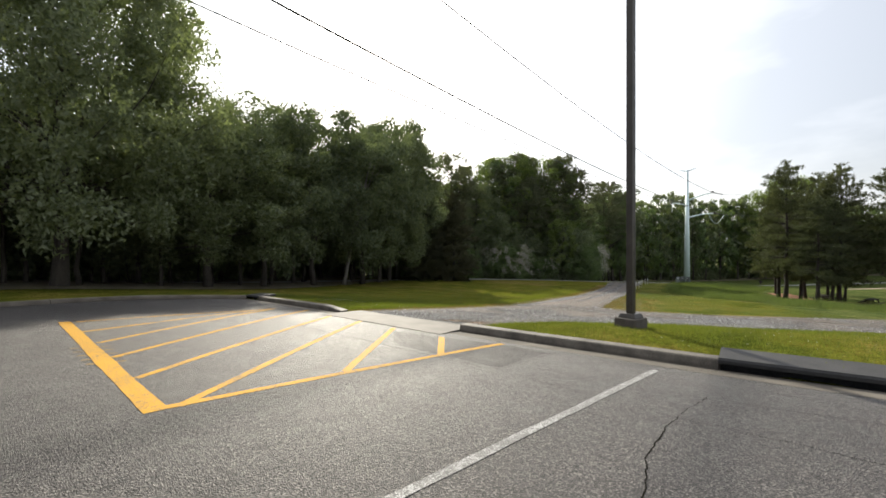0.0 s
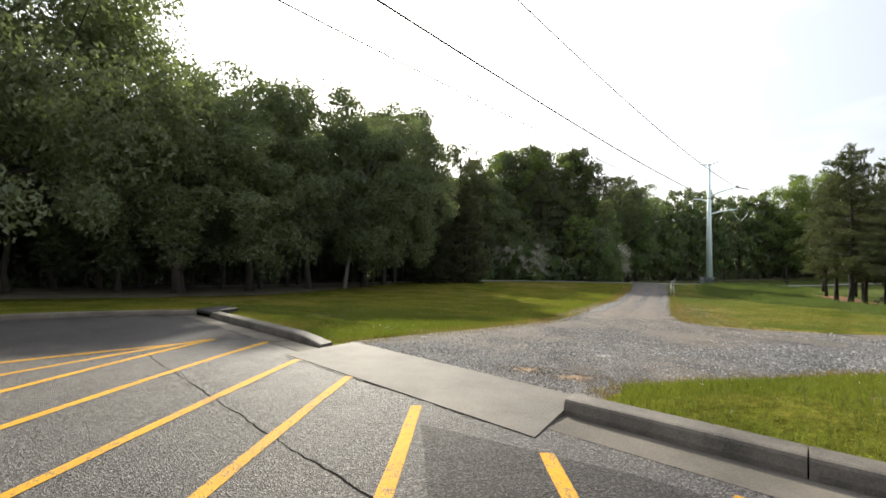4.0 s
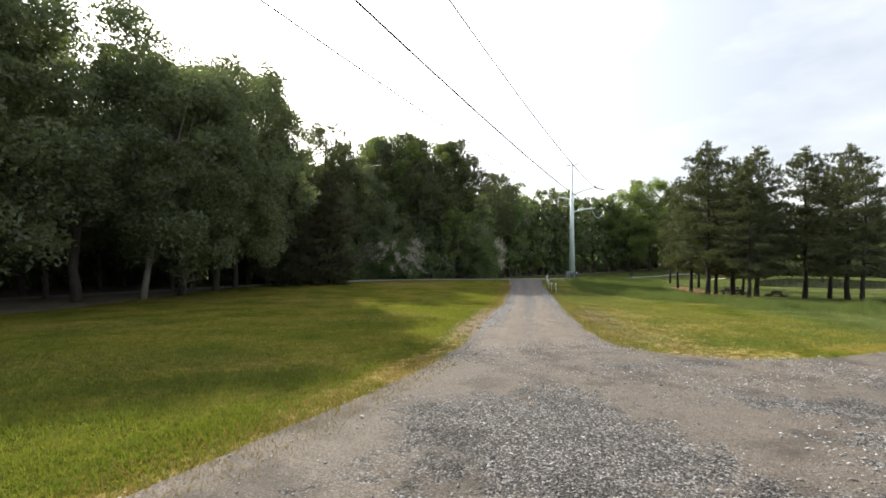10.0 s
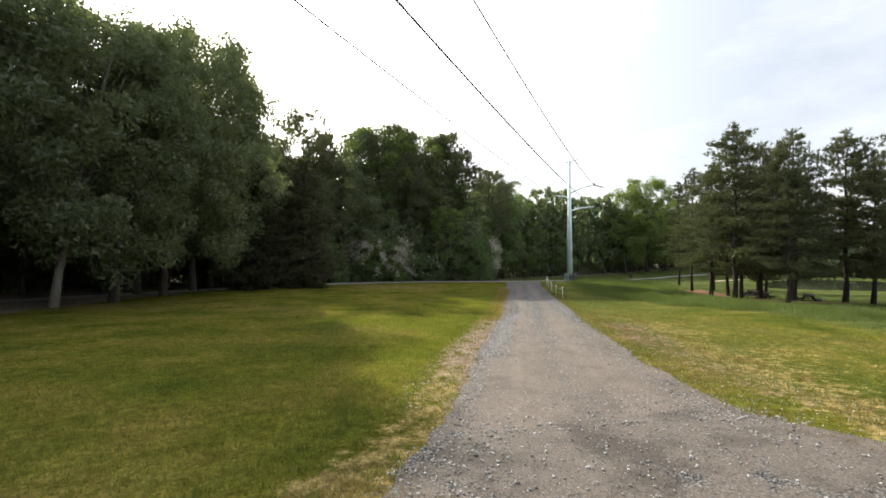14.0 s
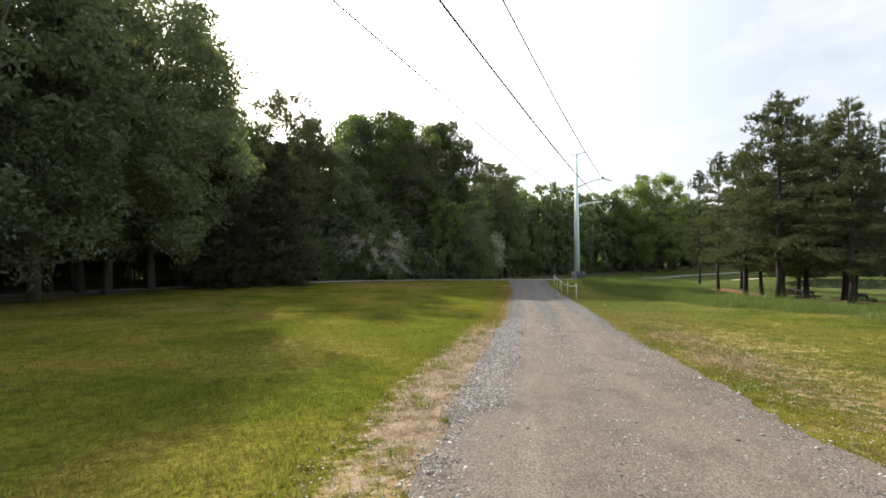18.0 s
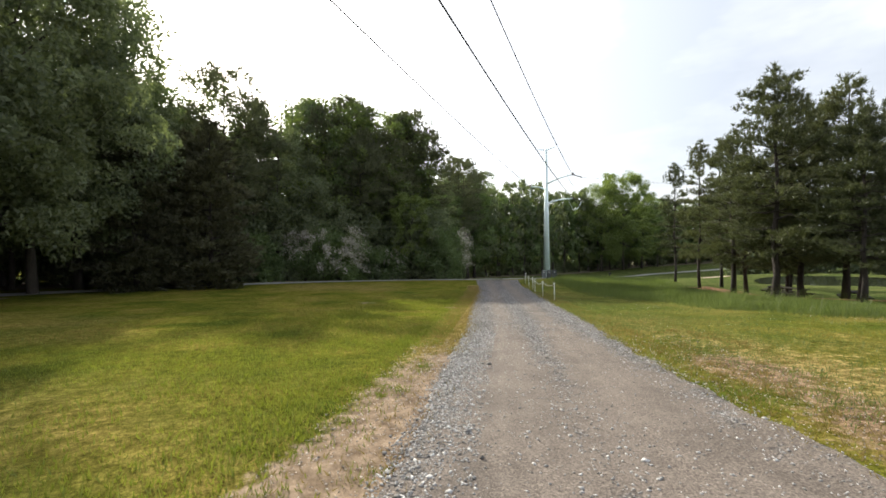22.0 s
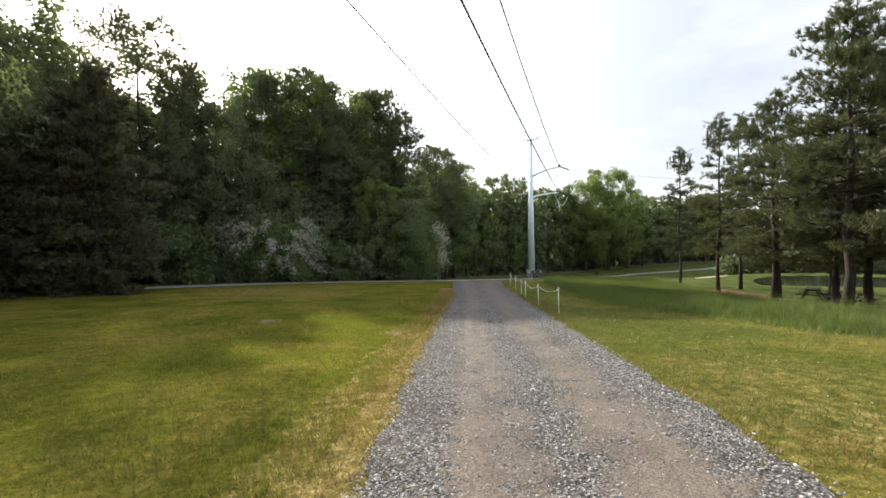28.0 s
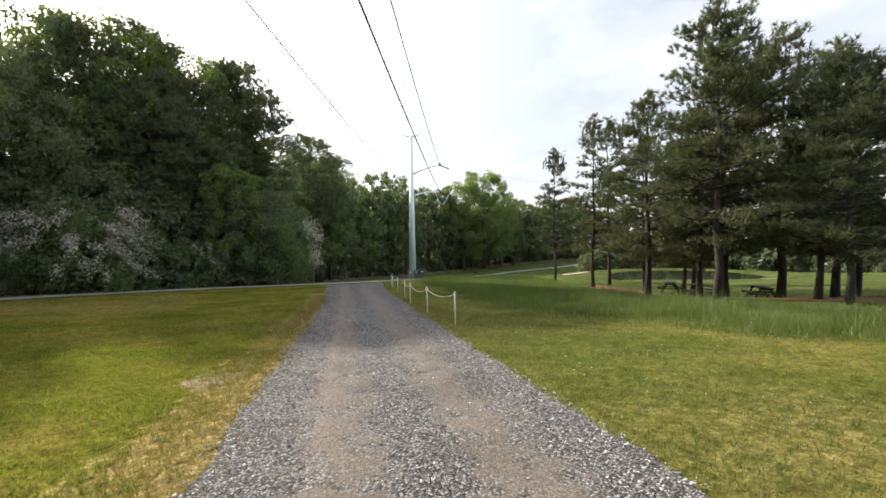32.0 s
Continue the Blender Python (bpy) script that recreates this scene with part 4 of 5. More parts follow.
def shrub(label, height, spread, leaves, size, mat, bloom=0, name="shrub", arc=(-1.6, 2.2)):
    t = thing(name, label, "shrub")
    stems = []
    for i in range(6):
        a, l = i * 2.4, spread * rng.uniform(0.3, 0.8)
        stems.append((bent((0.1 * math.cos(a), 0.1 * math.sin(a), -0.1), (l * math.cos(a), l * math.sin(a), height * rng.uniform(0.5, 0.9)), 0.12), [0.05, 0.04, 0.03, 0.02, 0.01]))
    part("stemwork", tubes("stemwork", stems, BARK, 5), t)
    k = 26
    ang, up = rng.uniform(0, math.tau, k), rng.uniform(0.05, 1.0, k)
    reach = spread * np.sqrt(np.clip(1 - (up - 0.25) ** 2 * 1.4, 0.05, 1)) * rng.uniform(0.35, 1.0, k)
    cen = np.stack([reach * np.cos(ang), reach * np.sin(ang), 0.15 + up * height * 0.82], 1)
    rad = spread * rng.uniform(0.22, 0.4, k)
    which = rng.integers(0, k, leaves)
    d = rng.normal(size=(leaves, 3))
    d /= np.linalg.norm(d, axis=1)[:, None]
    p = cen[which] + d * rad[which][:, None] * rng.uniform(0, 1, (leaves, 1)) ** 0.4
    p[:, 2] = np.maximum(p[:, 2], 0.05)
    part("foliage", leaf_cards("foliage", p, d, size, mat), t)
    if bloom:
        arcs = 44
        per = bloom // arcs
        a0, out = rng.uniform(*arc, arcs), rng.uniform(0.8, 2.0, arcs)
        root = np.stack([spread * 0.62 * np.cos(a0), spread * 0.62 * np.sin(a0), height * rng.uniform(0.3, 0.98, arcs)], 1)
        g = rng.uniform(0, 1, (arcs, per, 1))
        way = np.stack([np.cos(a0), np.sin(a0), np.zeros(arcs)], 1)[:, None]
        sprays = root[:, None] + way * g * out[:, None, None] - np.array([0, 0, 1.0]) * g * g * out[:, None, None] * 0.6 + rng.normal(size=(arcs, per, 3)) * 0.17
        sprays = sprays.reshape(-1, 3)
        sprays[:, 2] = np.maximum(sprays[:, 2], 0.2)
        part("blossom", leaf_cards("blossom", sprays, np.repeat(way, per, 1).reshape(-1, 3), size * 0.62, BLOSSOM, 1.0, 0.6), t, "drooping sprays of white blossom")
    return t


def place(ob, x, y, turn, size=1.0, tall=None):
    ob_m = Matrix.Translation(ground(x, y, -0.02)) @ Matrix.Rotation(turn, 4, "Z") @ Matrix.Diagonal((size, size, tall or size, 1))
    return ob_m


class Stock:
    """Kinds of plants built once; the first to be planted is the one built, the rest are copies."""

    def __init__(self, *made):
        self.made, self.used = list(made), set()

    def plant(self, k, x, y, size=1.0, tall=None, turn=None, label=""):
        ob = self.made[k % len(self.made)]
        m = place(ob, x, y, rng.uniform(0, math.tau) if turn is None else turn, size, tall)
        if ob.name in self.used:
            ob = copy_thing(ob, m @ Matrix.Diagonal([1 / v for v in ob.scale] + [1]))
        else:
            self.used.add(ob.name)
            ob.matrix_basis = m
        return tagged(ob, label)


OAKS = Stock(
    broadleaf("tall dark green oak with dense foliage at the wood's edge", 17, 5.6, 1.8, 40000, 0.235, LEAF_A, clumps=120, single=True, puff=(0.13, 0.25)),
    broadleaf("tall leafy oak with gaps of sky in its crown", 18, 6.0, 2.2, 40000, 0.235, LEAF_A, clumps=115, lean=0.03, single=True, puff=(0.15, 0.25)),
    broadleaf("dark green maple with a rounded crown", 16, 5.4, 1.4, 40000, 0.235, LEAF_A, clumps=120, single=True, puff=(0.13, 0.25)))
DEEP = Stock(
    broadleaf("tall woodland tree with a dark trunk deep in shade", 18, 4.8, 4.0, 3200, 0.68, LEAF_A, clumps=40),
    broadleaf("slim woodland tree with a high dark crown", 20, 4.4, 5.5, 3200, 0.68, LEAF_A, clumps=40),
    broadleaf("leafy understorey tree in deep shade", 9, 3.8, 0.6, 3600, 0.48, LEAF_A, clumps=40, girth=0.12))
FINE = Stock(
    broadleaf("tall dark woodland tree beyond the path", 20, 4.8, 1.5, 12000, 0.285, LEAF_A, clumps=90, puff=(0.13, 0.25)),
    broadleaf("slim leafy woodland tree beyond the path", 19, 4.4, 2.5, 11500, 0.285, LEAF_C, clumps=90, puff=(0.13, 0.25)),
    broadleaf("low leafy tree at the far wood's edge", 9, 3.8, 0.4, 7000, 0.28, LEAF_A, clumps=60, girth=0.12))
FAR = Stock(
    broadleaf("distant woodland tree with a dark crown", 19, 4.6, 2.5, 1800, 0.86, LEAF_A, clumps=50),
    broadleaf("distant leafy tree in the far wood", 17, 4.4, 1.0, 1800, 0.84, LEAF_C, clumps=50))
FRESH = Stock(
    broadleaf("tall tree with fresh bright green spring leaves", 20, 5.4, 1.6, 28000, 0.28, LEAF_B, clumps=140, puff=(0.14, 0.26)),
    broadleaf("slender tree with light green spring leaves", 19, 4.0, 3.0, 12000, 0.34, LEAF_B, clumps=70))
CEDARS = Stock(
    pine("dark brownish evergreen cedar with branches down to the grass", 12.5, 4.0, 0.25, 22, 1.0, 0.17, 0.34, CEDAR, 9, "cedar_tree", wide=0.045, inner=0.2))
PINES = Stock(
    pine("broad dark green pine with a clear trunk", 12.5, 3.5, 2.6, 21, 1.0, 0.19, 0.27, single=True),
    pine("bushy dark green pine with upright top shoots", 11.5, 3.0, 2.5, 17, 1.0, 0.18, 0.27, single=True),
    pine("slender open pine with tufted branches", 13.0, 2.0, 3.0, 16, 0.9, 0.14, 0.27, single=True))
WOOD_PINES = Stock(
    pine("tall woodland pine with a bare trunk and dark crown", 22.5, 4.0, 10.5, 10, 0.88, 0.26, 0.44, HAZY_NEEDLE, 8, wide=0.042, domed=True, inner=0.4),
    pine("tall thin pine with a ragged open crown", 21.0, 4.0, 8.5, 9, 0.72, 0.24, 0.38, HAZY_NEEDLE, 10, wide=0.036, domed=True, inner=0.45))
SHRUBS = Stock(
    shrub("dense green shrub at the wood's edge", 3.2, 2.2, 3200, 0.26, LEAF_C),
    shrub("low dark green undergrowth bush", 2.0, 2.0, 2200, 0.26, LEAF_A))
BLOOMS = Stock(shrub("spreading shrub covered in white blossom", 6.2, 4.6, 12000, 0.24, LEAF_C, 5000, "flowering_shrub"),
               shrub("green shrub with white blossom along one side", 6.2, 4.6, 12000, 0.24, LEAF_C, 1700, "flowering_shrub", (-0.8, 0.5)))

# first row along the lawn
BIG_OAK = broadleaf("huge spreading oak with heavy limbs beside the car park", 19.5, 9.2, 1.6, 150000, 0.245, LEAF_A, clumps=300, girth=0.42, fill=0.42, single=True, puff=(0.12, 0.21))
BIG_OAK.matrix_basis = place(BIG_OAK, -20.1, 21.8, 0.4, 0.84, 1.0)
PALE = broadleaf("leaning tree with a pale grey trunk at the lawn's edge", 16.5, 5.2, 3.0, 32000, 0.23, LEAF_A, PALE_BARK, 100, 0.2, 0.20, single=True, puff=(0.13, 0.25))
PALE.matrix_basis = place(PALE, -10.4, 43.6, 0.0)
CORNER = broadleaf("tall full-crowned oak leaning out over the lawn", 20.5, 6.6, 1.6, 46000, 0.25, LEAF_A, BARK, 130, 0.26, 0.12, single=True, puff=(0.12, 0.24))
CORNER.matrix_basis = place(CORNER, -8.0, 52.2, 0.0, 0.95, 1.0)
FRONT = [(-16.4, 29.0, 12.5, 0, 1.0), (-15.0, 34.7, 16.3, 2, 1.0), (-12.8, 41.3, 18.7, 1, 1.08), (-9.2, 47.4, 18.4, 2, 1.1), (-10.4, 54.5, 16.6, 0, 1.1),
         (-7.4, 57.6, 24.0, 1, 1.08), (-7.0, 62.5, 17.4, 0, 1.12), (-28, 15, 17.7, 1, 1.12), (-33, 9, 13.2, 0, 1.0)]
for x, y, h, k, wide in FRONT:
    OAKS.plant(k, x, y, wide, h / (17, 18, 16)[k])
for x, y, h in ((-2.6, 59.3, 0.92), (1.6, 61.2, 1.0), (-0.6, 65.2, 1.0)):
    CEDARS.plant(0, x, y, h)
BACK_LINE = [(-46, -12), (-30, 6), (-19, 18), (-14.5, 24), (-12.6, 30), (-11.2, 38), (-10, 44), (-9, 50), (-6.8, 55), (-4, 65)]


def low(y):
    return float(np.interp(y, [-20, 22, 40, 50], [0.62, 0.66, 0.9, 1.0]))


for off, gap, kind in ((5.5, 4.4, 0), (10.5, 4.6, 1)):
    for k, (x, y) in enumerate(offset_line(spaced(BACK_LINE, gap), off)):
        DEEP.plant((k + kind) % 2, x + rng.normal() * 0.7, y + rng.normal() * 0.7, rng.uniform(0.66, 0.84) * low(y))
for x, y in offset_line(spaced(BACK_LINE[:-1], 4.4), 13.0):
    DEEP.plant(2, x + rng.normal() * 0.6, y + rng.normal() * 0.6, rng.uniform(0.75, 1.1))


def thicket(name, label, entries):
    """Many plants in one mesh: copies of built kinds laid at their poses."""
    packs, V, F, M, n = {}, [], [], [], 0
    for ob, m in entries:
        if ob.name not in packs:
            rows = []
            for c in ob.children:
                me = c.data
                me.calc_loop_triangles()
                v, t = np.zeros(len(me.vertices) * 3, np.float32), np.zeros(len(me.loop_triangles) * 3, np.int32)
                me.vertices.foreach_get("co", v)
                me.loop_triangles.foreach_get("vertices", t)
                rows.append((v.reshape(-1, 3), t.reshape(-1, 3), 0 if me.materials[0].name.endswith("bark") else 1, me.materials[0]))
            packs[ob.name] = rows
        turn, at = np.array(m.to_3x3()), np.array(m.translation)
        for v, t, k, _ in packs[ob.name]:
            V.append(v @ turn.T + at)
            F.append(t + n)
            M.append(np.full(len(t), k, np.int32))
            n += len(v)
    first = packs[entries[0][0].name]
    me = quick_mesh(name, np.concatenate(V), np.concatenate(F), BARK)
    me.materials.append(next(r[3] for r in first if r[2] == 1))
    me.polygons.foreach_set("material_index", np.concatenate(M))
    return tagged(new(name, me), label, "woodland", kind="stuff")


UNDER = Stock(shrub("dark shaded undergrowth bush in the wood", 3.6, 2.4, 650, 0.62, LEAF_A))
UNDER.plant(0, -24, 32, 1.0)


def spot(ob, x, y, lo, hi):
    return ob, place(ob, x + rng.normal() * 0.6, y + rng.normal() * 0.6, rng.uniform(0, math.tau), rng.uniform(lo, hi))


rows_back = []
for off, gap, kind in ((16.0, 5.4, 0), (23.0, 6.0, 1)):
    for k, (x, y) in enumerate(offset_line(spaced(BACK_LINE, gap), off)):
        rows_back.append(spot(DEEP.made[(k + kind) % 2], x, y, 0.9 * low(y), 1.1 * low(y)))
thicket("deep_wood", "dense dark woodland trees behind the lawn's edge", rows_back)
rows_back = []
for off, gap in ((17.0, 2.5), (27.0, 2.7)):
    for x, y in offset_line(spaced(BACK_LINE, gap), off):
        rows_back.append(spot(UNDER.made[0], x, y, 0.8, 1.3))
thicket("undergrowth", "dense dark undergrowth inside the wood", rows_back)

# far wood beyond the path
for x, y, h in ((12.0, 81.5, 0.93), (16.5, 81, 0.84), (21, 83.5, 0.88)):
    WOOD_PINES.plant(0, x, y, h)
OAKS.plant(0, -6.0, 72.0, 1.15, 1.05)
OAKS.plant(2, 6.0, 78.0, 1.0, 1.16)
FRESH.plant(1, 22.3, 77.8, 0.66, label="young light green tree among the far bushes")
for x, y, h, k in ((13, 86, 1.40, 0), (20.7, 88.5, 1.42, 0), (8, 80, 0.76, 1), (31, 92, 0.69, 1), (37, 99, 0.73, 1)):
    FRESH.plant(k, x, y, h)
# the last pine of this list is an addition, placed to shade the lawn
for k, (x, y, h) in enumerate(((1.7, 71.5, 0.97), (25.4, 87.9, 1.12), (28.3, 87.6, 0.98), (23.5, 86.5, 1.06), (38.5, 99.5, 1.0), (46, 112, 0.97), (16.5, 84, 1.06), (50, 117, 0.97), (42, 105, 1.07), (3.9, 75.0, 0.84))):
    WOOD_PINES.plant(1 if k == 0 else 0, x, y, h)
for k, (x, y, h) in enumerate(((-2.5, 76, 1.2), (-16, 71, 1.1), (-9, 70, 1.42), (0.5, 79, 1.03), (6.6, 82, 1.25), (12, 84.5, 1.38), (17.5, 86.5, 1.2), (24.5, 87.5, 1.05), (-24, 66, 1.3), (33, 96, 0.94), (29.5, 91, 0.96), (-7, 75.5, 1.2), (36.5, 103, 1.08), (44, 108, 1.34), (52, 122, 1.5), (120, 133, 1.5))):
    FINE.plant(k % 2, x, y, h)
for off, gap, kind in ((4.0, 4.6, 2), (9.0, 5.0, 0)):
    for k, (x, y) in enumerate(offset_line(spaced(FAR_EDGE, gap), off)):
        x, y = x + rng.normal() * 0.7, y + rng.normal() * 0.7
        high = float(np.interp(x, [52, 62, 100, 106], [1.1, 1.28, 1.30, 1.15]))
        if x > 38:
            FAR.plant(k + kind, x, y, rng.uniform(1.05, 1.3) * (1.0 if off > 5 else 0.9), 1.15 * high * rng.uniform(0.92, 1.06))
        elif off < 5:
            FINE.plant(2, x, y, rng.uniform(1.0, 1.2))
rows_back = []
for off, gap in ((14.0, 5.6), (19.0, 6.2)):
    for k, (x, y) in enumerate(offset_line(spaced(FAR_EDGE[:8] if off > 15 else FAR_EDGE, gap), off)):
        rows_back.append(spot(FAR.made[k % 2], x, y, 1.0, 1.25))
for off in (0.0, 9.0):
    for k, (x, y) in enumerate(offset_line(spaced([(165, 125), (168, 90), (150, 55), (128, 22), (112, -6), (95, -30)], 6.0), off)):
        rows_back.append(spot(FAR.made[k % 2], x, y, 0.8 if off else 0.5, 1.15 if off else 0.85))
for x, y in spaced([(163, 122), (163, 90), (146, 56), (124, 24), (108, -4)], 3.4):
    rows_back.append(spot(UNDER.made[0], x, y, 1.1, 1.8))
for off in (0.0, 3.0):
    for x, y in offset_line(spaced([(97, 84), (108, 78), (113, 64), (110, 48), (100, 38), (88, 30)], 2.6), off):
        rows_back.append(spot(UNDER.made[0], x, y, 0.8, 1.5))
thicket("far_wood", "distant dense woodland beyond the path and pond", rows_back)
rows_back = []
for off, gap in ((7.0, 2.8), (12.0, 3.2)):
    for x, y in offset_line(spaced(FAR_EDGE, gap), off):
        rows_back.append(spot(UNDER.made[0], x, y, 0.9, 1.4))
thicket("undergrowth", "dense dark undergrowth inside the far wood", rows_back)
for x, y, h, k in ((112, 133, 1.76, 0), (104, 134, 1.55, 0), (128, 134, 0.86, 1), (62, 128, 0.86, 1)):
    FRESH.plant(k, x, y, h)
for k, x, y, h, tall, a in ((0, 11.2, 73.9, 1.05, 1.0, -1.9), (1, 27.2, 77.4, 0.79, 1.15, -0.4), (0, 19.5, 77.4, 0.53, 0.7, -1.6)):
    BLOOMS.plant(k, x, y, h, tall, a)
for k in range(18):
    x = 3 + k * 1.45
    SHRUBS.plant(k % 2, x, float(np.interp(x, [0, 9, 19, 29, 36], [69.5, 74, 77.6, 77.6, 85])) + rng.normal() * 0.5, rng.uniform(0.8, 1.6))

# pine grove on the right of the drive
for x, y, h, kind in ((49, 60.5, 1.03, 2), (41.6, 51.8, 0.99, 2), (45.7, 52.7, 1.06, 2), (42, 48, 0.92, 1), (36.9, 45.6, 1.0, 1), (45.3, 46.8, 0.83, 1), (34.0, 41.2, 1.05, 0),
                      (37.0, 42.9, 0.87, 1), (37.9, 39.7, 1.02, 0), (35.6, 38.0, 0.81, 1), (41.5, 38.2, 1.02, 0), (33.2, 36.8, 0.73, 0), (40.5, 34.5, 0.93, 0), (43.6, 37.6, 0.92, 1),
                      (38.3, 32.4, 0.81, 1), (41.6, 44.9, 0.87, 1), (38.0, 42.0, 1.0, 0)):
    PINES.plant(kind, x, y, h)

# ---- pond, sandy shore ----


def disc(name, cx, cy, rx, ry, mat, z=None, lift=0.03, rings=6, spokes=40, wander=0.12):
    verts, faces = [(cx, cy, z if z is not None else float(land(cx, cy)) + lift)], []
    for i in range(1, rings + 1):
        for k in range(spokes):
            a = math.tau * k / spokes
            w = 1 + wander * noise.noise(Vector((math.cos(a) * 1.6, math.sin(a) * 1.6, cx)))
            x, y = cx + rx * w * i / rings * math.cos(a), cy + ry * w * i / rings * math.sin(a)
            verts.append((x, y, z if z is not None else float(land(x, y)) + lift))
    for k in range(spokes):
        faces.append((0, 1 + k, 1 + (k + 1) % spokes))
        for i in range(rings - 1):
            a, b = 1 + i * spokes + k, 1 + i * spokes + (k + 1) % spokes
            faces.append((a, a + spokes, b + spokes, b))
    return mesh_of(name, verts, faces, mat, True)


WATER, water_nodes, water_bsdf = material("still_pond_water", 0.08)
water_bsdf.inputs["Base Color"].default_value = (0.022, 0.026, 0.014, 1)
relief(water_nodes, water_bsdf, noise_of(water_nodes, 2.5, 3.0), 0.03, 0.02)
tagged(new("pond", disc("pond", POND[0], POND[1], 14.0, 11.2, WATER, POND[2], wander=0.05)), "small still pond with dark olive water", "pond", kind="structure")
tagged(new("sandy_shore", disc("sandy_shore", 72, 47.5, 6.5, 3.2, SAND)), "pale patch of bare sandy ground", "ground", kind="structure")
tagged(new("sandy_shore", disc("sandy_shore", 80, 78, 4.0, 1.2, SAND)), "pale patch of bare sandy ground", "ground", kind="structure")

# ---- rope fence ----
ROPE = mottled("white_rope", (0.55, 0.55, 0.50), (0.75, 0.75, 0.70), 8.0, 200.0, 0.9, 0.4, 0.002)
WHITE_POST = mottled("white_plastic", (0.62, 0.62, 0.60), (0.80, 0.80, 0.78), 4.0, 40.0, 0.5, 0.1, 0.001)
POSTS = [(20.0, 43.3), (21.45, 46.45), (23.45, 50.35), (25.3, 53.5), (27.3, 57.2), (29.2, 60.8), (31.2, 64.0), (32.8, 66.6)]


def loop_ring(name, radius, thick, mat, m):
    bm = bmesh.new()
    pts = [(radius * math.cos(math.tau * k / 16), 0, radius * math.sin(math.tau * k / 16)) for k in range(17)]
    v, f = tube_data(pts, [thick] * 17, 6)
    bm.free()
    return mesh_of(name, [m @ Vector(p) for p in v], f, mat, True)


tips = []
for k, (x, y) in enumerate(POSTS):
    base, tilt = ground(x, y), Vector((rng.normal() * 0.03, rng.normal() * 0.03, 0.86))
    p = thing("fence_post", "thin white plastic fence post with a ring on top", "fence post", Matrix.Translation(base), "rope fence posts")
    part("stake", tube("stake", [(0, 0, -0.15), tilt * 0.5, tilt], [0.017, 0.017, 0.016], WHITE_POST, 8), p)
    part("ring", loop_ring("ring", 0.035, 0.012, WHITE_POST, Matrix.Translation(tilt + Vector((0, 0, 0.03)))), p)
    tips.append(base + tilt + Vector((0, 0, 0.0)))
for a, b in zip(tips, tips[1:]):
    sag = 0.16 * (b - a).length / 3.5
    pts = [a.lerp(b, s) - Vector((0, 0, 4 * sag * s * (1 - s))) for s in np.linspace(0, 1, 13)]
    tagged(new("rope", tube("rope", pts, [0.011] * 13, ROPE, 6)), "pale sagging rope between two fence posts", "rope", "fence ropes")

# ---- picnic tables ----
DARK_WOOD = mottled("dark_weathered_wood", (0.018, 0.016, 0.014), (0.05, 0.044, 0.038), 5.0, 60.0, 0.95, 0.5, 0.004, spec=0.1, stretch=(0.15, 1, 1))


def picnic_table():
    t = thing("picnic_table", "dark weathered wooden picnic table with fixed benches", "picnic table", group="picnic tables")
    plank = box("plank", (1.83, 0.135, 0.04), DARK_WOOD, 0.006)
    for y in (-0.29, -0.145, 0.0, 0.145, 0.29):
        part("plank", plank, t, "", pose(0, y, 0.74))
    for side in (-1, 1):
        for y in (0.62, 0.765):
            part("bench_plank", plank, t, "", pose(0, side * y, 0.44))
    brace, rail = box("brace", (0.04, 0.09, 0.92), DARK_WOOD, 0.006), box("rail", (0.04, 1.66, 0.09), DARK_WOOD, 0.006)
    for x in (-0.68, 0.68):
        part("rail", rail, t, "", pose(x, 0, 0.375))
        part("top_rail", box("top_rail", (0.04, 0.70, 0.09), DARK_WOOD, 0.006), t, "", pose(x, 0, 0.675))
        for side in (-1, 1):
            part("leg", brace, t, "", pose(x + 0.042, side * 0.40, 0.36, side * 28, 0, 0))
    return t


first = picnic_table()
for k, (x, y, a) in enumerate(((44.6, 47.4, 20), (40.0, 43.6, 75), (43.0, 41.6, 30))):
    m = Matrix.Translation(ground(x, y, 0.03)) @ Matrix.Rotation(radians(a), 4, "Z")
    if k:
        copy_thing(first, m)
    else:
        first.matrix_basis = m

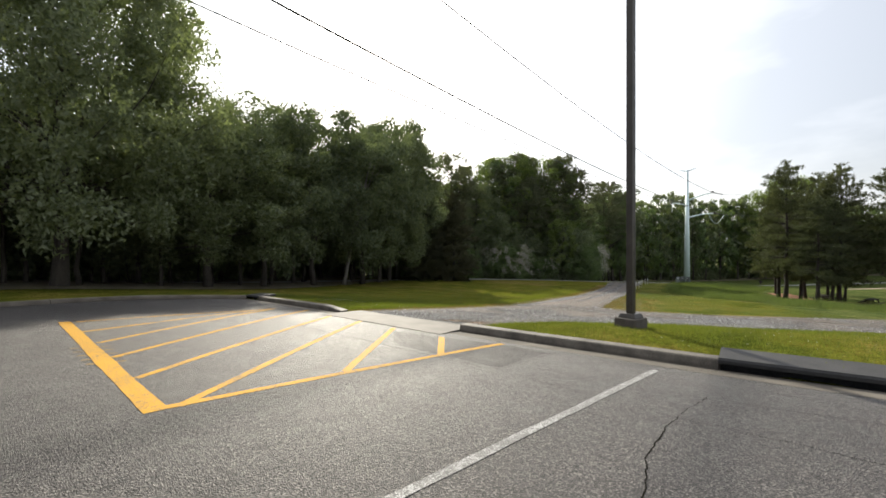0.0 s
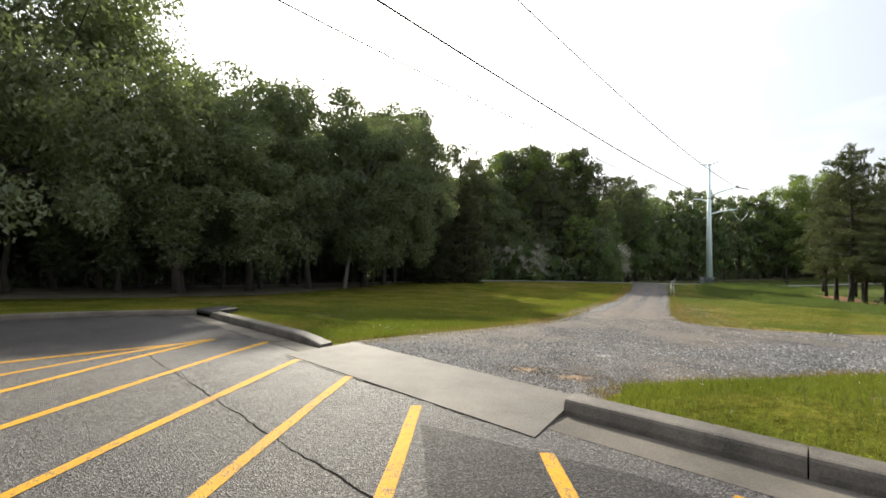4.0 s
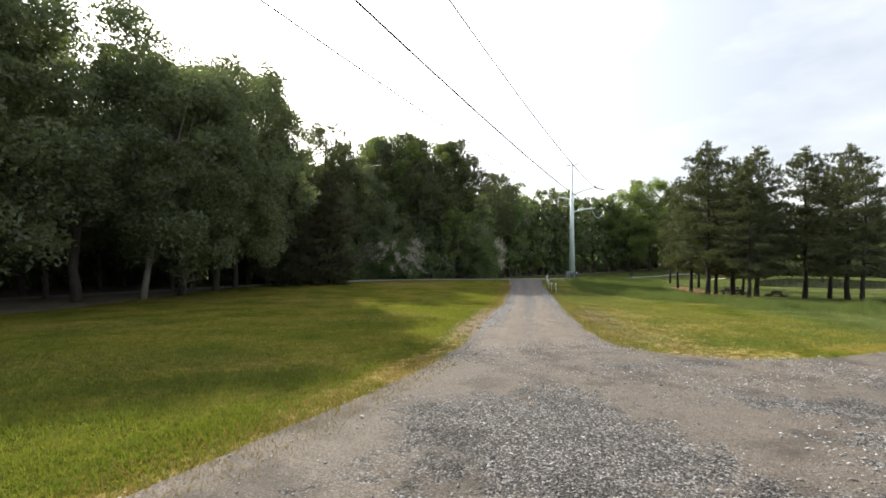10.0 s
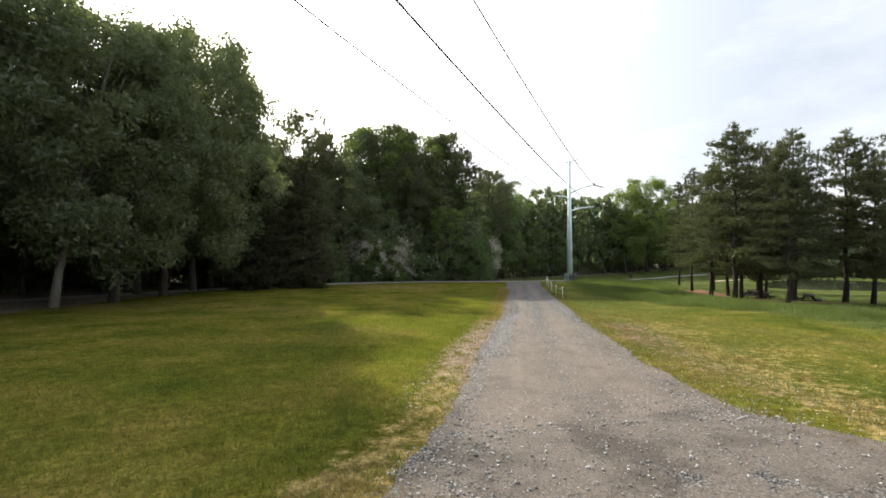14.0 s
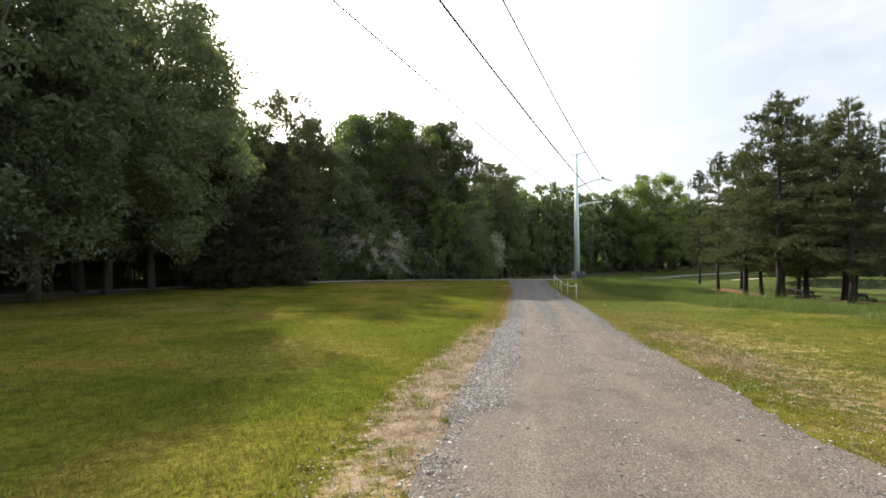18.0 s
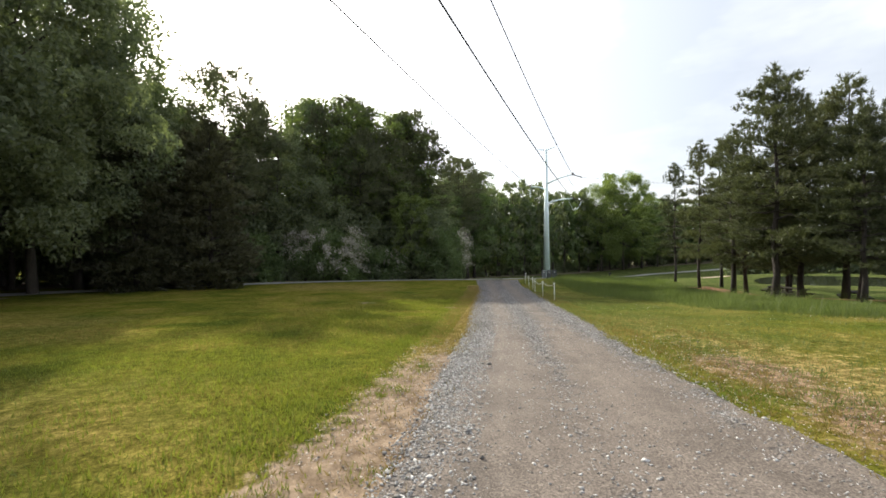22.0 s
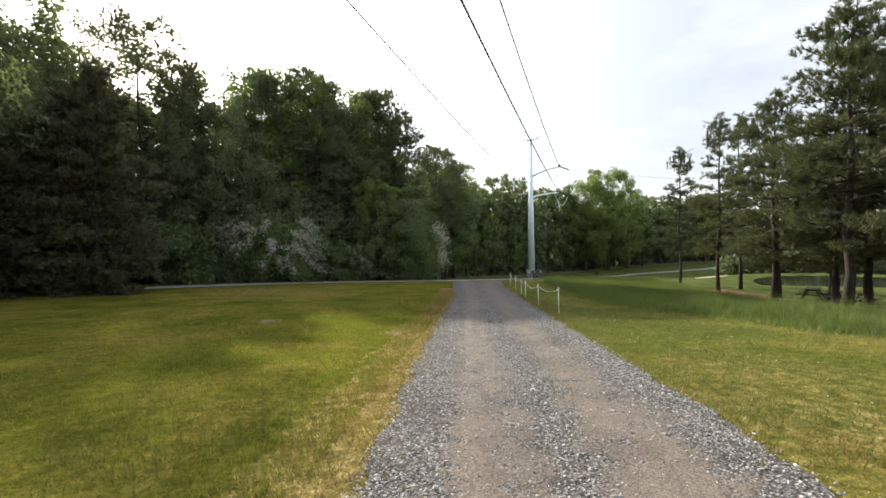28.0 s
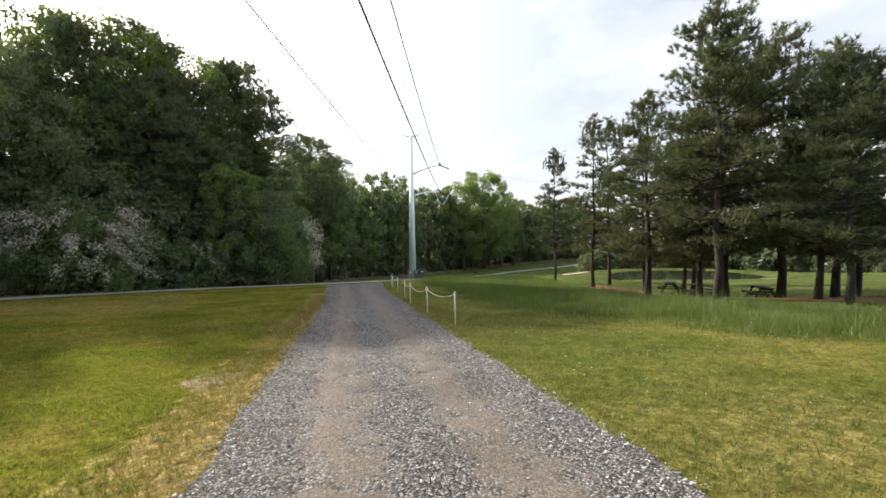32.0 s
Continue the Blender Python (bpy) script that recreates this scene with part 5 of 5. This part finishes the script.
# ---- cabinets at the pylon's foot, and a stub post in the tall grass ----
CABINET = mottled("grey_green_painted_metal", (0.045, 0.052, 0.056), (0.085, 0.095, 0.10), 3.0, 40.0, 0.5, 0.1, 0.002, 0.2)
PALE_CABINET = mottled("pale_grey_painted_metal", (0.13, 0.145, 0.15), (0.20, 0.215, 0.22), 3.0, 40.0, 0.5, 0.1, 0.002, 0.2)
CAB = (49.8, 86.0)
for dx, w, h, mat, label in ((-0.95, 0.75, 1.35, PALE_CABINET, "pale grey metal utility cabinet beside the path"), (-0.1, 0.8, 1.4, CABINET, "dark grey metal utility cabinet beside the path"), (0.8, 0.75, 1.42, CABINET, "dark grey metal utility cabinet with a pale label")):
    x, y = CAB[0] + dx * 0.82, CAB[1] - dx * 0.57
    c = thing("utility_cabinet", label, "utility cabinet", Matrix.Translation(ground(x, y)) @ Matrix.Rotation(radians(-35), 4, "Z"), "utility cabinets")
    part("plinth", box("plinth", (w * 0.96, 0.56, 0.16), KERB, 0.01), c, "", pose(0, 0, 0.04))
    part("body", box("body", (w, 0.6, h - 0.1), mat, 0.03), c, "", pose(0, 0, 0.1 + h / 2))
    part("door", box("door", (w * 0.84, 0.025, h * 0.8), mat, 0.008), c, "", pose(0, -0.31, 0.1 + h / 2))
    part("handle", box("handle", (0.03, 0.03, 0.14), BRONZE, 0.006), c, "", pose(w * 0.3, -0.335, 0.15 + h / 2))
    part("label_plate", box("label_plate", (0.2, 0.01, 0.16), WHITE_POST, 0.002), c, "small pale plate", pose(0, -0.329, h * 0.82))
stub = thing("marker_post", "short dark wooden marker post with a round top", "post", Matrix.Translation(ground(80.0, 104.5)))
part("shaft", tube("shaft", [(0, 0, -0.2), (0, 0, 0.9)], [0.16, 0.14], DARK_WOOD, 8), stub)
part("cap", box("cap", (0.7, 0.5, 0.5), DARK_WOOD, 0.12), stub, "", pose(0, 0, 1.05))

# ---- loose stones ----


def stones_on(name, label, a, b, n, weight, size, mat, lift, edge=-0.03):
    """Crushed stones strewn over a strip between two lines, by a weight across and along it."""
    out = []
    have = 0
    while have < n:
        i, f, u = rng.integers(0, len(a) - 1, n), rng.uniform(0, 1, n), rng.uniform(edge, 1 - edge, n)
        p = (a[i] * (1 - f)[:, None] + a[i + 1] * f[:, None]) * (1 - u)[:, None] + (b[i] * (1 - f)[:, None] + b[i + 1] * f[:, None]) * u[:, None]
        area = np.linalg.norm(a[i + 1] - a[i], axis=1) * np.linalg.norm(b[i] - a[i], axis=1)
        ok = rng.uniform(0, 1, n) < weight(p, u) * np.clip(area / np.percentile(area, 80), 0.02, 1)
        out.append(p[ok])
        have += ok.sum()
    return stone_heap(name, label, np.concatenate(out)[:n], size, mat, lift)


def stone_heap(name, label, p, size, mat, lift):
    n = len(p)
    z = land(p[:, 0], p[:, 1]) + lift
    s = size * rng.lognormal(0, 0.38, n)
    octa = np.array([(1, 0, 0), (-1, 0, 0), (0, 1, 0), (0, -1, 0), (0, 0, 1), (0, 0, -1)], float)
    v = octa[None] * rng.uniform(0.55, 1.25, (n, 6, 1)) + rng.normal(size=(n, 6, 3)) * 0.22
    v *= np.array([1.0, 0.8, 0.62])
    ang = rng.uniform(0, math.tau, n)
    c, sn = np.cos(ang)[:, None], np.sin(ang)[:, None]
    v = np.stack([v[..., 0] * c - v[..., 1] * sn, v[..., 0] * sn + v[..., 1] * c, v[..., 2]], 2) * s[:, None, None]
    v += np.stack([p[:, 0], p[:, 1], z + s * 0.12], 1)[:, None]
    tri = np.array([(0, 2, 4), (2, 1, 4), (1, 3, 4), (3, 0, 4), (2, 0, 5), (1, 2, 5), (3, 1, 5), (0, 3, 5)])
    f = (np.arange(n)[:, None, None] * 6 + tri[None]).reshape(-1, 3)
    return tagged(new(name, quick_mesh(name, v.reshape(-1, 3), f, mat)), label, "gravel", kind="stuff")


def stone_mat(name="crushed_stone", tint=(1.0, 1.0, 1.0)):
    m, nt, p = material(name, 0.75, spec=0.4)
    geo = node(nt, "ShaderNodeNewGeometry")
    tone = ramp(nt, geo.outputs["Random Per Island"], (0.0, (0.12, 0.117, 0.112)), (0.45, (0.28, 0.275, 0.267)), (0.8, (0.43, 0.423, 0.412)), (1.0, (0.56, 0.555, 0.545)))
    tone = blend(nt, "MULTIPLY", 1.0, tone, tint)
    nt.links.new(blend(nt, "MULTIPLY", 1.0, tone, ramp(nt, noise_of(nt, 60.0), (0.3, 0.75), (0.7, 1.15))), p.inputs["Base Color"])
    return m


STONE = stone_mat()


def patchy(p, scale, seed):
    return np.array([noise.noise(Vector((x * scale, y * scale, seed))) for x, y in p])


def road_weight(p, u):
    bands = 0.8 * np.exp(-((u - 0.48) / 0.07) ** 2) + 0.95 * np.exp(-((u - 0.03) / 0.10) ** 2) + 0.8 * np.exp(-((u - 0.93) / 0.10) ** 2) + 0.14
    return np.clip(bands + 0.35 * patchy(p, 0.6, 2.0), 0.04, 1) * np.clip((52 - p[:, 1]) / 16, 0, 1) * np.where(u < 0.10, np.clip((p[:, 1] - 18) / 6, 0.1, 1), np.clip((p[:, 1] - 20) / 14, 0.2, 1))


def yard_weight(p, u):
    band = np.interp(u, [0, 0.12, 0.42, 0.6, 1.0], [0.25, 0.85, 0.75, 0.3, 0.22])
    return np.clip(band + 1.9 * patchy(p, 0.35, 6.0), 0.03, 1) * np.clip((20 - np.abs(p[:, 0] - 2)) / 14, 0, 1)


stones_on("road_stones", "loose crushed grey stones along the track", ra, rb, 22000, road_weight, 0.0105, STONE, 0.03)
stones_on("entrance_stones", "loose crushed grey stones at the entrance", ya, yb, 24000, yard_weight, 0.0125, STONE, 0.022, -0.025)

TAN_STONE = mottled("tan_grit", (0.135, 0.092, 0.058), (0.27, 0.19, 0.122), 9.0, 90.0, 0.9, 0.3, 0.004, spec=0.2)
PALE_STONE = mottled("pale_grit", (0.20, 0.19, 0.178), (0.38, 0.365, 0.345), 9.0, 90.0, 0.9, 0.3, 0.004, spec=0.2)


def sand_patch(x, y, a, b, mat, label):
    """A low ragged heap of sand lying among the stones."""
    rings, n = 6, 40
    ang = np.linspace(0, math.tau, n, endpoint=False)
    rag = np.array([1 + 0.45 * noise.noise(Vector((math.cos(t) * 1.6, math.sin(t) * 1.6, x))) + 0.30 * noise.noise(Vector((math.cos(t) * 5, math.sin(t) * 5, y))) for t in ang])
    verts, faces = [], []
    for k in range(rings + 1):
        f = k / rings
        for t, w in zip(ang, rag):
            px, py = x + a * f * w * math.cos(t + 0.3), y + b * f * w * math.sin(t + 0.3)
            verts.append((px, py, float(land(px, py)) + 0.004 + 0.026 * (1 - f ** 2.0) + 0.006 * noise.noise(Vector((px * 9, py * 9, 0)))))
    for k in range(rings):
        faces += [(k * n + i, (k + 1) * n + i, (k + 1) * n + (i + 1) % n, k * n + (i + 1) % n) for i in range(n)]
    tagged(new("sand_patch", mesh_of("sand_patch", verts, faces, mat, True)), label, "sand", kind="structure")
    stone_heap("grit", "thin scatter of grit on the sand", np.array((x, y)) + rng.normal(size=(260, 2)) * (a * 0.65, b * 0.65), 0.009, mat, 0.026)


for x, y, a, b, mat, label in ((0.36, 11.1, 0.34, 0.20, TAN_STONE, "low patch of tan sand in the gravel"), (0.92, 10.7, 0.40, 0.22, TAN_STONE, "low patch of tan sand in the gravel"), (2.0, 12.45, 0.30, 0.19, PALE_STONE, "low patch of pale dried mud in the gravel")):
    sand_patch(x, y, a, b, mat, label)


def verge_points(line, n, low, high, y0, y1, lean=1.0):
    """Points strewn beside a line, thinning out away from it."""
    p = spaced(line, 0.1)
    p = p[(p[:, 1] > y0) & (p[:, 1] < y1)]
    i = rng.integers(0, len(p), n)
    side = offset_line(p, 1.0)[i] - p[i]
    return p[i] + side * (low + (high - low) * rng.uniform(0, 1, n)[:, None] ** lean) + rng.normal(size=(n, 2)) * 0.05


VERGE_GRIT = stone_mat("verge_grit", (1.12, 1.0, 0.88))
stone_heap("verge_stones", "small tan and grey stones on the sandy verge", verge_points(ROAD_LEFT, 7000, -0.2, 0.95, 22, 33.5, 1.5), 0.0085, VERGE_GRIT, 0.004)
stone_heap("verge_stones", "loose grey crushed stones piled along the track's edge", verge_points(ROAD_LEFT, 5500, -0.6, 0.08, 25.5, 34.5), 0.0120, STONE, 0.030)
stone_heap("verge_stones", "small tan and grey stones strewn on the worn verge", verge_points(ROAD_RIGHT, 4500, -2.0, 0.15, 19, 33, 0.7), 0.0085, VERGE_GRIT, 0.006)

# ---- grass blades ----


def verge_lift(p):
    """Height of the crowned verge above the land."""
    a, b = away(p[:, 0], p[:, 1], KERB_LINE) - 0.22, away(p[:, 0], p[:, 1], [tuple(q) for q in verge_r])
    s = np.clip(a / (a + b + 1e-6), 0, 1)
    return 0.12 - 0.09 * s + CROWN * np.sin(math.pi * s) * np.clip((np.hypot(p[:, 0] - 0.55, p[:, 1] - 9.12) - 0.3) / 2.2, 0, 1)


def blades_on(name, label, p, height, width, mat, lift=0.0, splay=0.35):
    n = len(p)
    z = land(p[:, 0], p[:, 1]) + lift
    h = height * rng.lognormal(0, 0.3, n) * (np.clip(0.75 + 1.1 * patchy(p, 0.55, 3.0) + 0.5 * patchy(p, 2.2, 8.0), 0.25, 1.6) if height > 0.1 else 1.0)
    a = rng.uniform(0, math.tau, n)
    side = np.stack([np.cos(a), np.sin(a), np.zeros(n)], 1) * (width * rng.uniform(0.7, 1.3, n))[:, None]
    tip = np.stack([rng.normal(size=n) * splay, rng.normal(size=n) * splay, np.ones(n)], 1) * h[:, None]
    base = np.stack([p[:, 0], p[:, 1], z - 0.01], 1)
    v = np.stack([base - side, base + side, base + tip], 1).reshape(-1, 3)
    return tagged(new(name, quick_mesh(name, v, np.arange(n * 3).reshape(-1, 3), mat)), label, "grass", kind="stuff")


def scattered(poly, n, keep):
    q = np.asarray(poly)
    out, have = [], 0
    while have < n:
        p = rng.uniform(q.min(0), q.max(0), (n, 2))
        p = p[inside(p[:, 0], p[:, 1], poly)]
        p = p[rng.uniform(0, 1, len(p)) < keep(p)]
        out.append(p)
        have += len(p)
    return np.concatenate(out)[:n]


def near_road(reach):
    def keep(p):
        d = np.minimum(np.minimum(away(p[:, 0], p[:, 1], ROAD_LEFT), away(p[:, 0], p[:, 1], ROAD_RIGHT)), away(p[:, 0], p[:, 1], YARD_FAR))
        clear = ~inside(p[:, 0], p[:, 1], ROAD_LEFT + ROAD_RIGHT[::-1]) & ~inside(p[:, 0], p[:, 1], YARD_NEAR + YARD_FAR[::-1]) & ~inside(p[:, 0], p[:, 1], LOT)
        trodden = np.where(p[:, 1] < 33, np.clip((np.minimum(away(p[:, 0], p[:, 1], ROAD_LEFT), away(p[:, 0], p[:, 1], ROAD_RIGHT)) - 0.5) / 0.8, 0.1, 1), 1)
        return clear * trodden * np.exp(-d / reach) * np.clip(0.6 + 0.8 * patchy(p, 0.8, 4.0), 0.1, 1) * np.clip((60 - p[:, 1]) / 25, 0.1, 1)
    return keep


LAWN_LEFT = [(-9, 17.5), (-2.8, 13), (0, 16), (4, 21.5), (7, 27.5), (13.5, 40), (20.5, 53.5), (10, 55), (-4, 45), (-10, 30)]
LAWN_RIGHT = [(9, 19.5), (20, 19.8), (24, 30), (22, 42), (24, 52), (22.4, 49.2), (16.8, 38.2), (11.0, 27.3)]
blades_on("lawn_grass", "short mown green grass blades", scattered(LAWN_LEFT, 105000, near_road(3.6)), 0.05, 0.006, BLADE)
blades_on("lawn_grass", "short mown green grass blades", scattered(LAWN_RIGHT, 55000, near_road(4.5)), 0.045, 0.005, TALL_BLADE)
ISLAND = [(0.9, 9.4), (1.5, 10.3), (4, 11), (8, 11.7), (12, 12), (12, 1.2), (7, 4.4), (4.4, 6.2), (1.8, 8.0)]
pts_island = scattered(ISLAND, 26000, lambda p: (away(p[:, 0], p[:, 1], KERB_LINE) > 0.22) * (np.hypot(p[:, 0] - LAMP[0] + 0.1, p[:, 1] - LAMP[1]) > 0.48))
blades_on("lawn_grass", "short mown green grass blades behind the kerb", pts_island, 0.062, 0.006, BLADE, verge_lift(pts_island) - 0.01)


KERB_LAWN = [(-9, 18.2), (-6.2, 15.7), (-2.9, 12.95), (-1.2, 14.8), (0.2, 16.3), (2, 18.4), (0, 22), (-5, 23), (-10, 22)]
pts_lawn = scattered(KERB_LAWN, 60000, lambda p: (away(p[:, 0], p[:, 1], KERB_LINE) > 0.26) * np.clip(0.55 + 0.9 * patchy(p, 0.9, 4.0), 0.1, 1) * np.clip((23 - p[:, 1]) / 6, 0.2, 1))
from_kerb = np.clip(1 - (away(pts_lawn[:, 0], pts_lawn[:, 1], KERB_LINE) - 0.22) / 3.0, 0, 1)
edge_lawn = from_kerb > 0.35
blades_on("lawn_grass", "short mown green grass blades behind the kerb", pts_lawn[edge_lawn], 0.05, 0.006, BLADE, 0.06)
blades_on("lawn_grass", "short mown green grass blades beside the gravel", pts_lawn[~edge_lawn], 0.05, 0.006, BLADE, 0.0)
FRINGE = [(1.0, 9.75), (1.3, 10.1), (2.45, 10.55), (3.9, 10.85), (5.2, 11.45), (8, 11.75)]
pts_fringe = scattered([(0.9, 9.3), (1.4, 10.3), (4, 11), (7, 11.7), (7, 9), (4.5, 6.6), (2, 8.1)], 26000, lambda p: (away(p[:, 0], p[:, 1], KERB_LINE) > 0.24) * np.clip(1.2 - away(p[:, 0], p[:, 1], FRINGE) / 2.5, 0.2, 1))
blades_on("lawn_grass", "short mown green grass blades behind the kerb", pts_fringe, 0.062, 0.006, BLADE, verge_lift(pts_fringe) - 0.01)


def strip_points(line, n, low, high, y0, y1):
    p = spaced(line, 0.2)
    p = p[(p[:, 1] > y0) & (p[:, 1] < y1)]
    i = rng.integers(0, len(p), n)
    return offset_line(p, 1.0)[i] * 0 + p[i] + (offset_line(p, 1.0)[i] - p[i]) * rng.uniform(low, high, n)[:, None] + rng.normal(size=(n, 2)) * 0.12


blades_on("straw_grass", "dry straw-coloured grass fringe of the verge", strip_points(FRINGE, 3500, -0.15, 0.2, 9, 12), 0.045, 0.006, DRY_BLADE, 0.03, 0.6)
blades_on("straw_grass", "dry straw-coloured grass along the gravel's edge", strip_points(YARD_FAR[:5], 7000, -0.45, 0.6, 12, 21), 0.05, 0.006, DRY_BLADE, 0.01, 0.6)
blades_on("straw_grass", "dry straw-coloured grass along the track", np.concatenate([strip_points(ROAD_LEFT, 1500, -0.15, 1.2, 19, 32), strip_points(ROAD_LEFT, 13000, -0.15, 0.85, 32, 58)]), 0.05, 0.006, DRY_BLADE, 0.02, 0.6)
blades_on("straw_grass", "dry straw-coloured grass along the track", strip_points(ROAD_RIGHT, 5000, -0.9, 0.1, 20, 50), 0.05, 0.006, DRY_BLADE, 0.02, 0.6)

seeds = verge_points(ROAD_LEFT, 90, 0.05, 1.5, 18, 36)
tufts = np.repeat(seeds, 60, 0) + rng.normal(size=(5400, 2)) * np.repeat(rng.uniform(0.04, 0.13, 90), 60)[:, None]
blades_on("grass_tufts", "sparse green tufts in the sandy verge", tufts, 0.05, 0.005, BLADE, 0.0, 0.5)
seeds = verge_points(ROAD_RIGHT, 150, -2.6, -0.2, 19, 34)
tufts = np.repeat(seeds, 60, 0) + rng.normal(size=(9000, 2)) * np.repeat(rng.uniform(0.05, 0.2, 150), 60)[:, None]
blades_on("grass_tufts", "sparse straw-coloured tufts on the worn verge", tufts, 0.045, 0.005, DRY_BLADE, 0.0, 0.5)

# tall unmown grass between the lawn and the pines
TALL = [(22.9, 29), (22.9, 34), (22.6, 39), (22.7, 42), (24.5, 47), (29, 55), (36, 68), (42, 76), (54, 81.3), (66, 91), (64, 78), (54, 66), (46, 57), (40.3, 52.2), (36.8, 47), (33.6, 42.5), (31.8, 39.2), (31, 34), (32, 29), (34, 22), (26, 21)]
def tall_keep(p):
    edge = away(p[:, 0], p[:, 1], TALL + TALL[:1])
    return np.clip((92 - p[:, 1]) / 45, 0.25, 1) * np.clip(edge / 1.6, 0.05, 1) * np.clip(0.5 + 0.9 * patchy(p, 0.45, 9.0), 0.12, 1)


pts_tall = scattered(TALL, 130000, tall_keep)
deep_in = away(pts_tall[:, 0], pts_tall[:, 1], TALL + TALL[:1]) + rng.normal(size=len(pts_tall)) * 0.4
blades_on("tall_grass", "tall unmown green grass below the pines", pts_tall[deep_in > 1.0], 0.35, 0.0065, TALL_BLADE, 0, 0.32)
blades_on("tall_grass", "shorter ragged grass along the unmown strip", pts_tall[deep_in <= 1.0], 0.17, 0.008, TALL_BLADE, 0, 0.4)

# clover in the grass
CLOVER = mottled("white_clover_flower", (0.55, 0.55, 0.50), (0.78, 0.77, 0.73), 30.0, 200.0, 0.9, 0.0, 0.001)
for label, poly, n, rise in (("small white clover flowers in the verge", ISLAND, 160, 0.10), ("small white clover flowers in the mown grass", [(17.2, 38), (19.5, 43.5), (24, 44), (23, 37), (24, 31), (16, 32)], 260, 0.05),
                             ("small white clover flowers beside the kerb", KERB_LAWN[:5] + [(-4, 19)], 200, 0.06)):
    p = scattered(poly, n, lambda p: (away(p[:, 0], p[:, 1], KERB_LINE) > 0.3) * np.clip(0.15 + 1.6 * patchy(p, 0.7, 12.0), 0.02, 1))
    heads = stone_heap("clover_flowers", label, p, 0.0075, CLOVER, verge_lift(p) + 0.03 if poly is ISLAND else rise)
    tagged(heads, category="flowers")
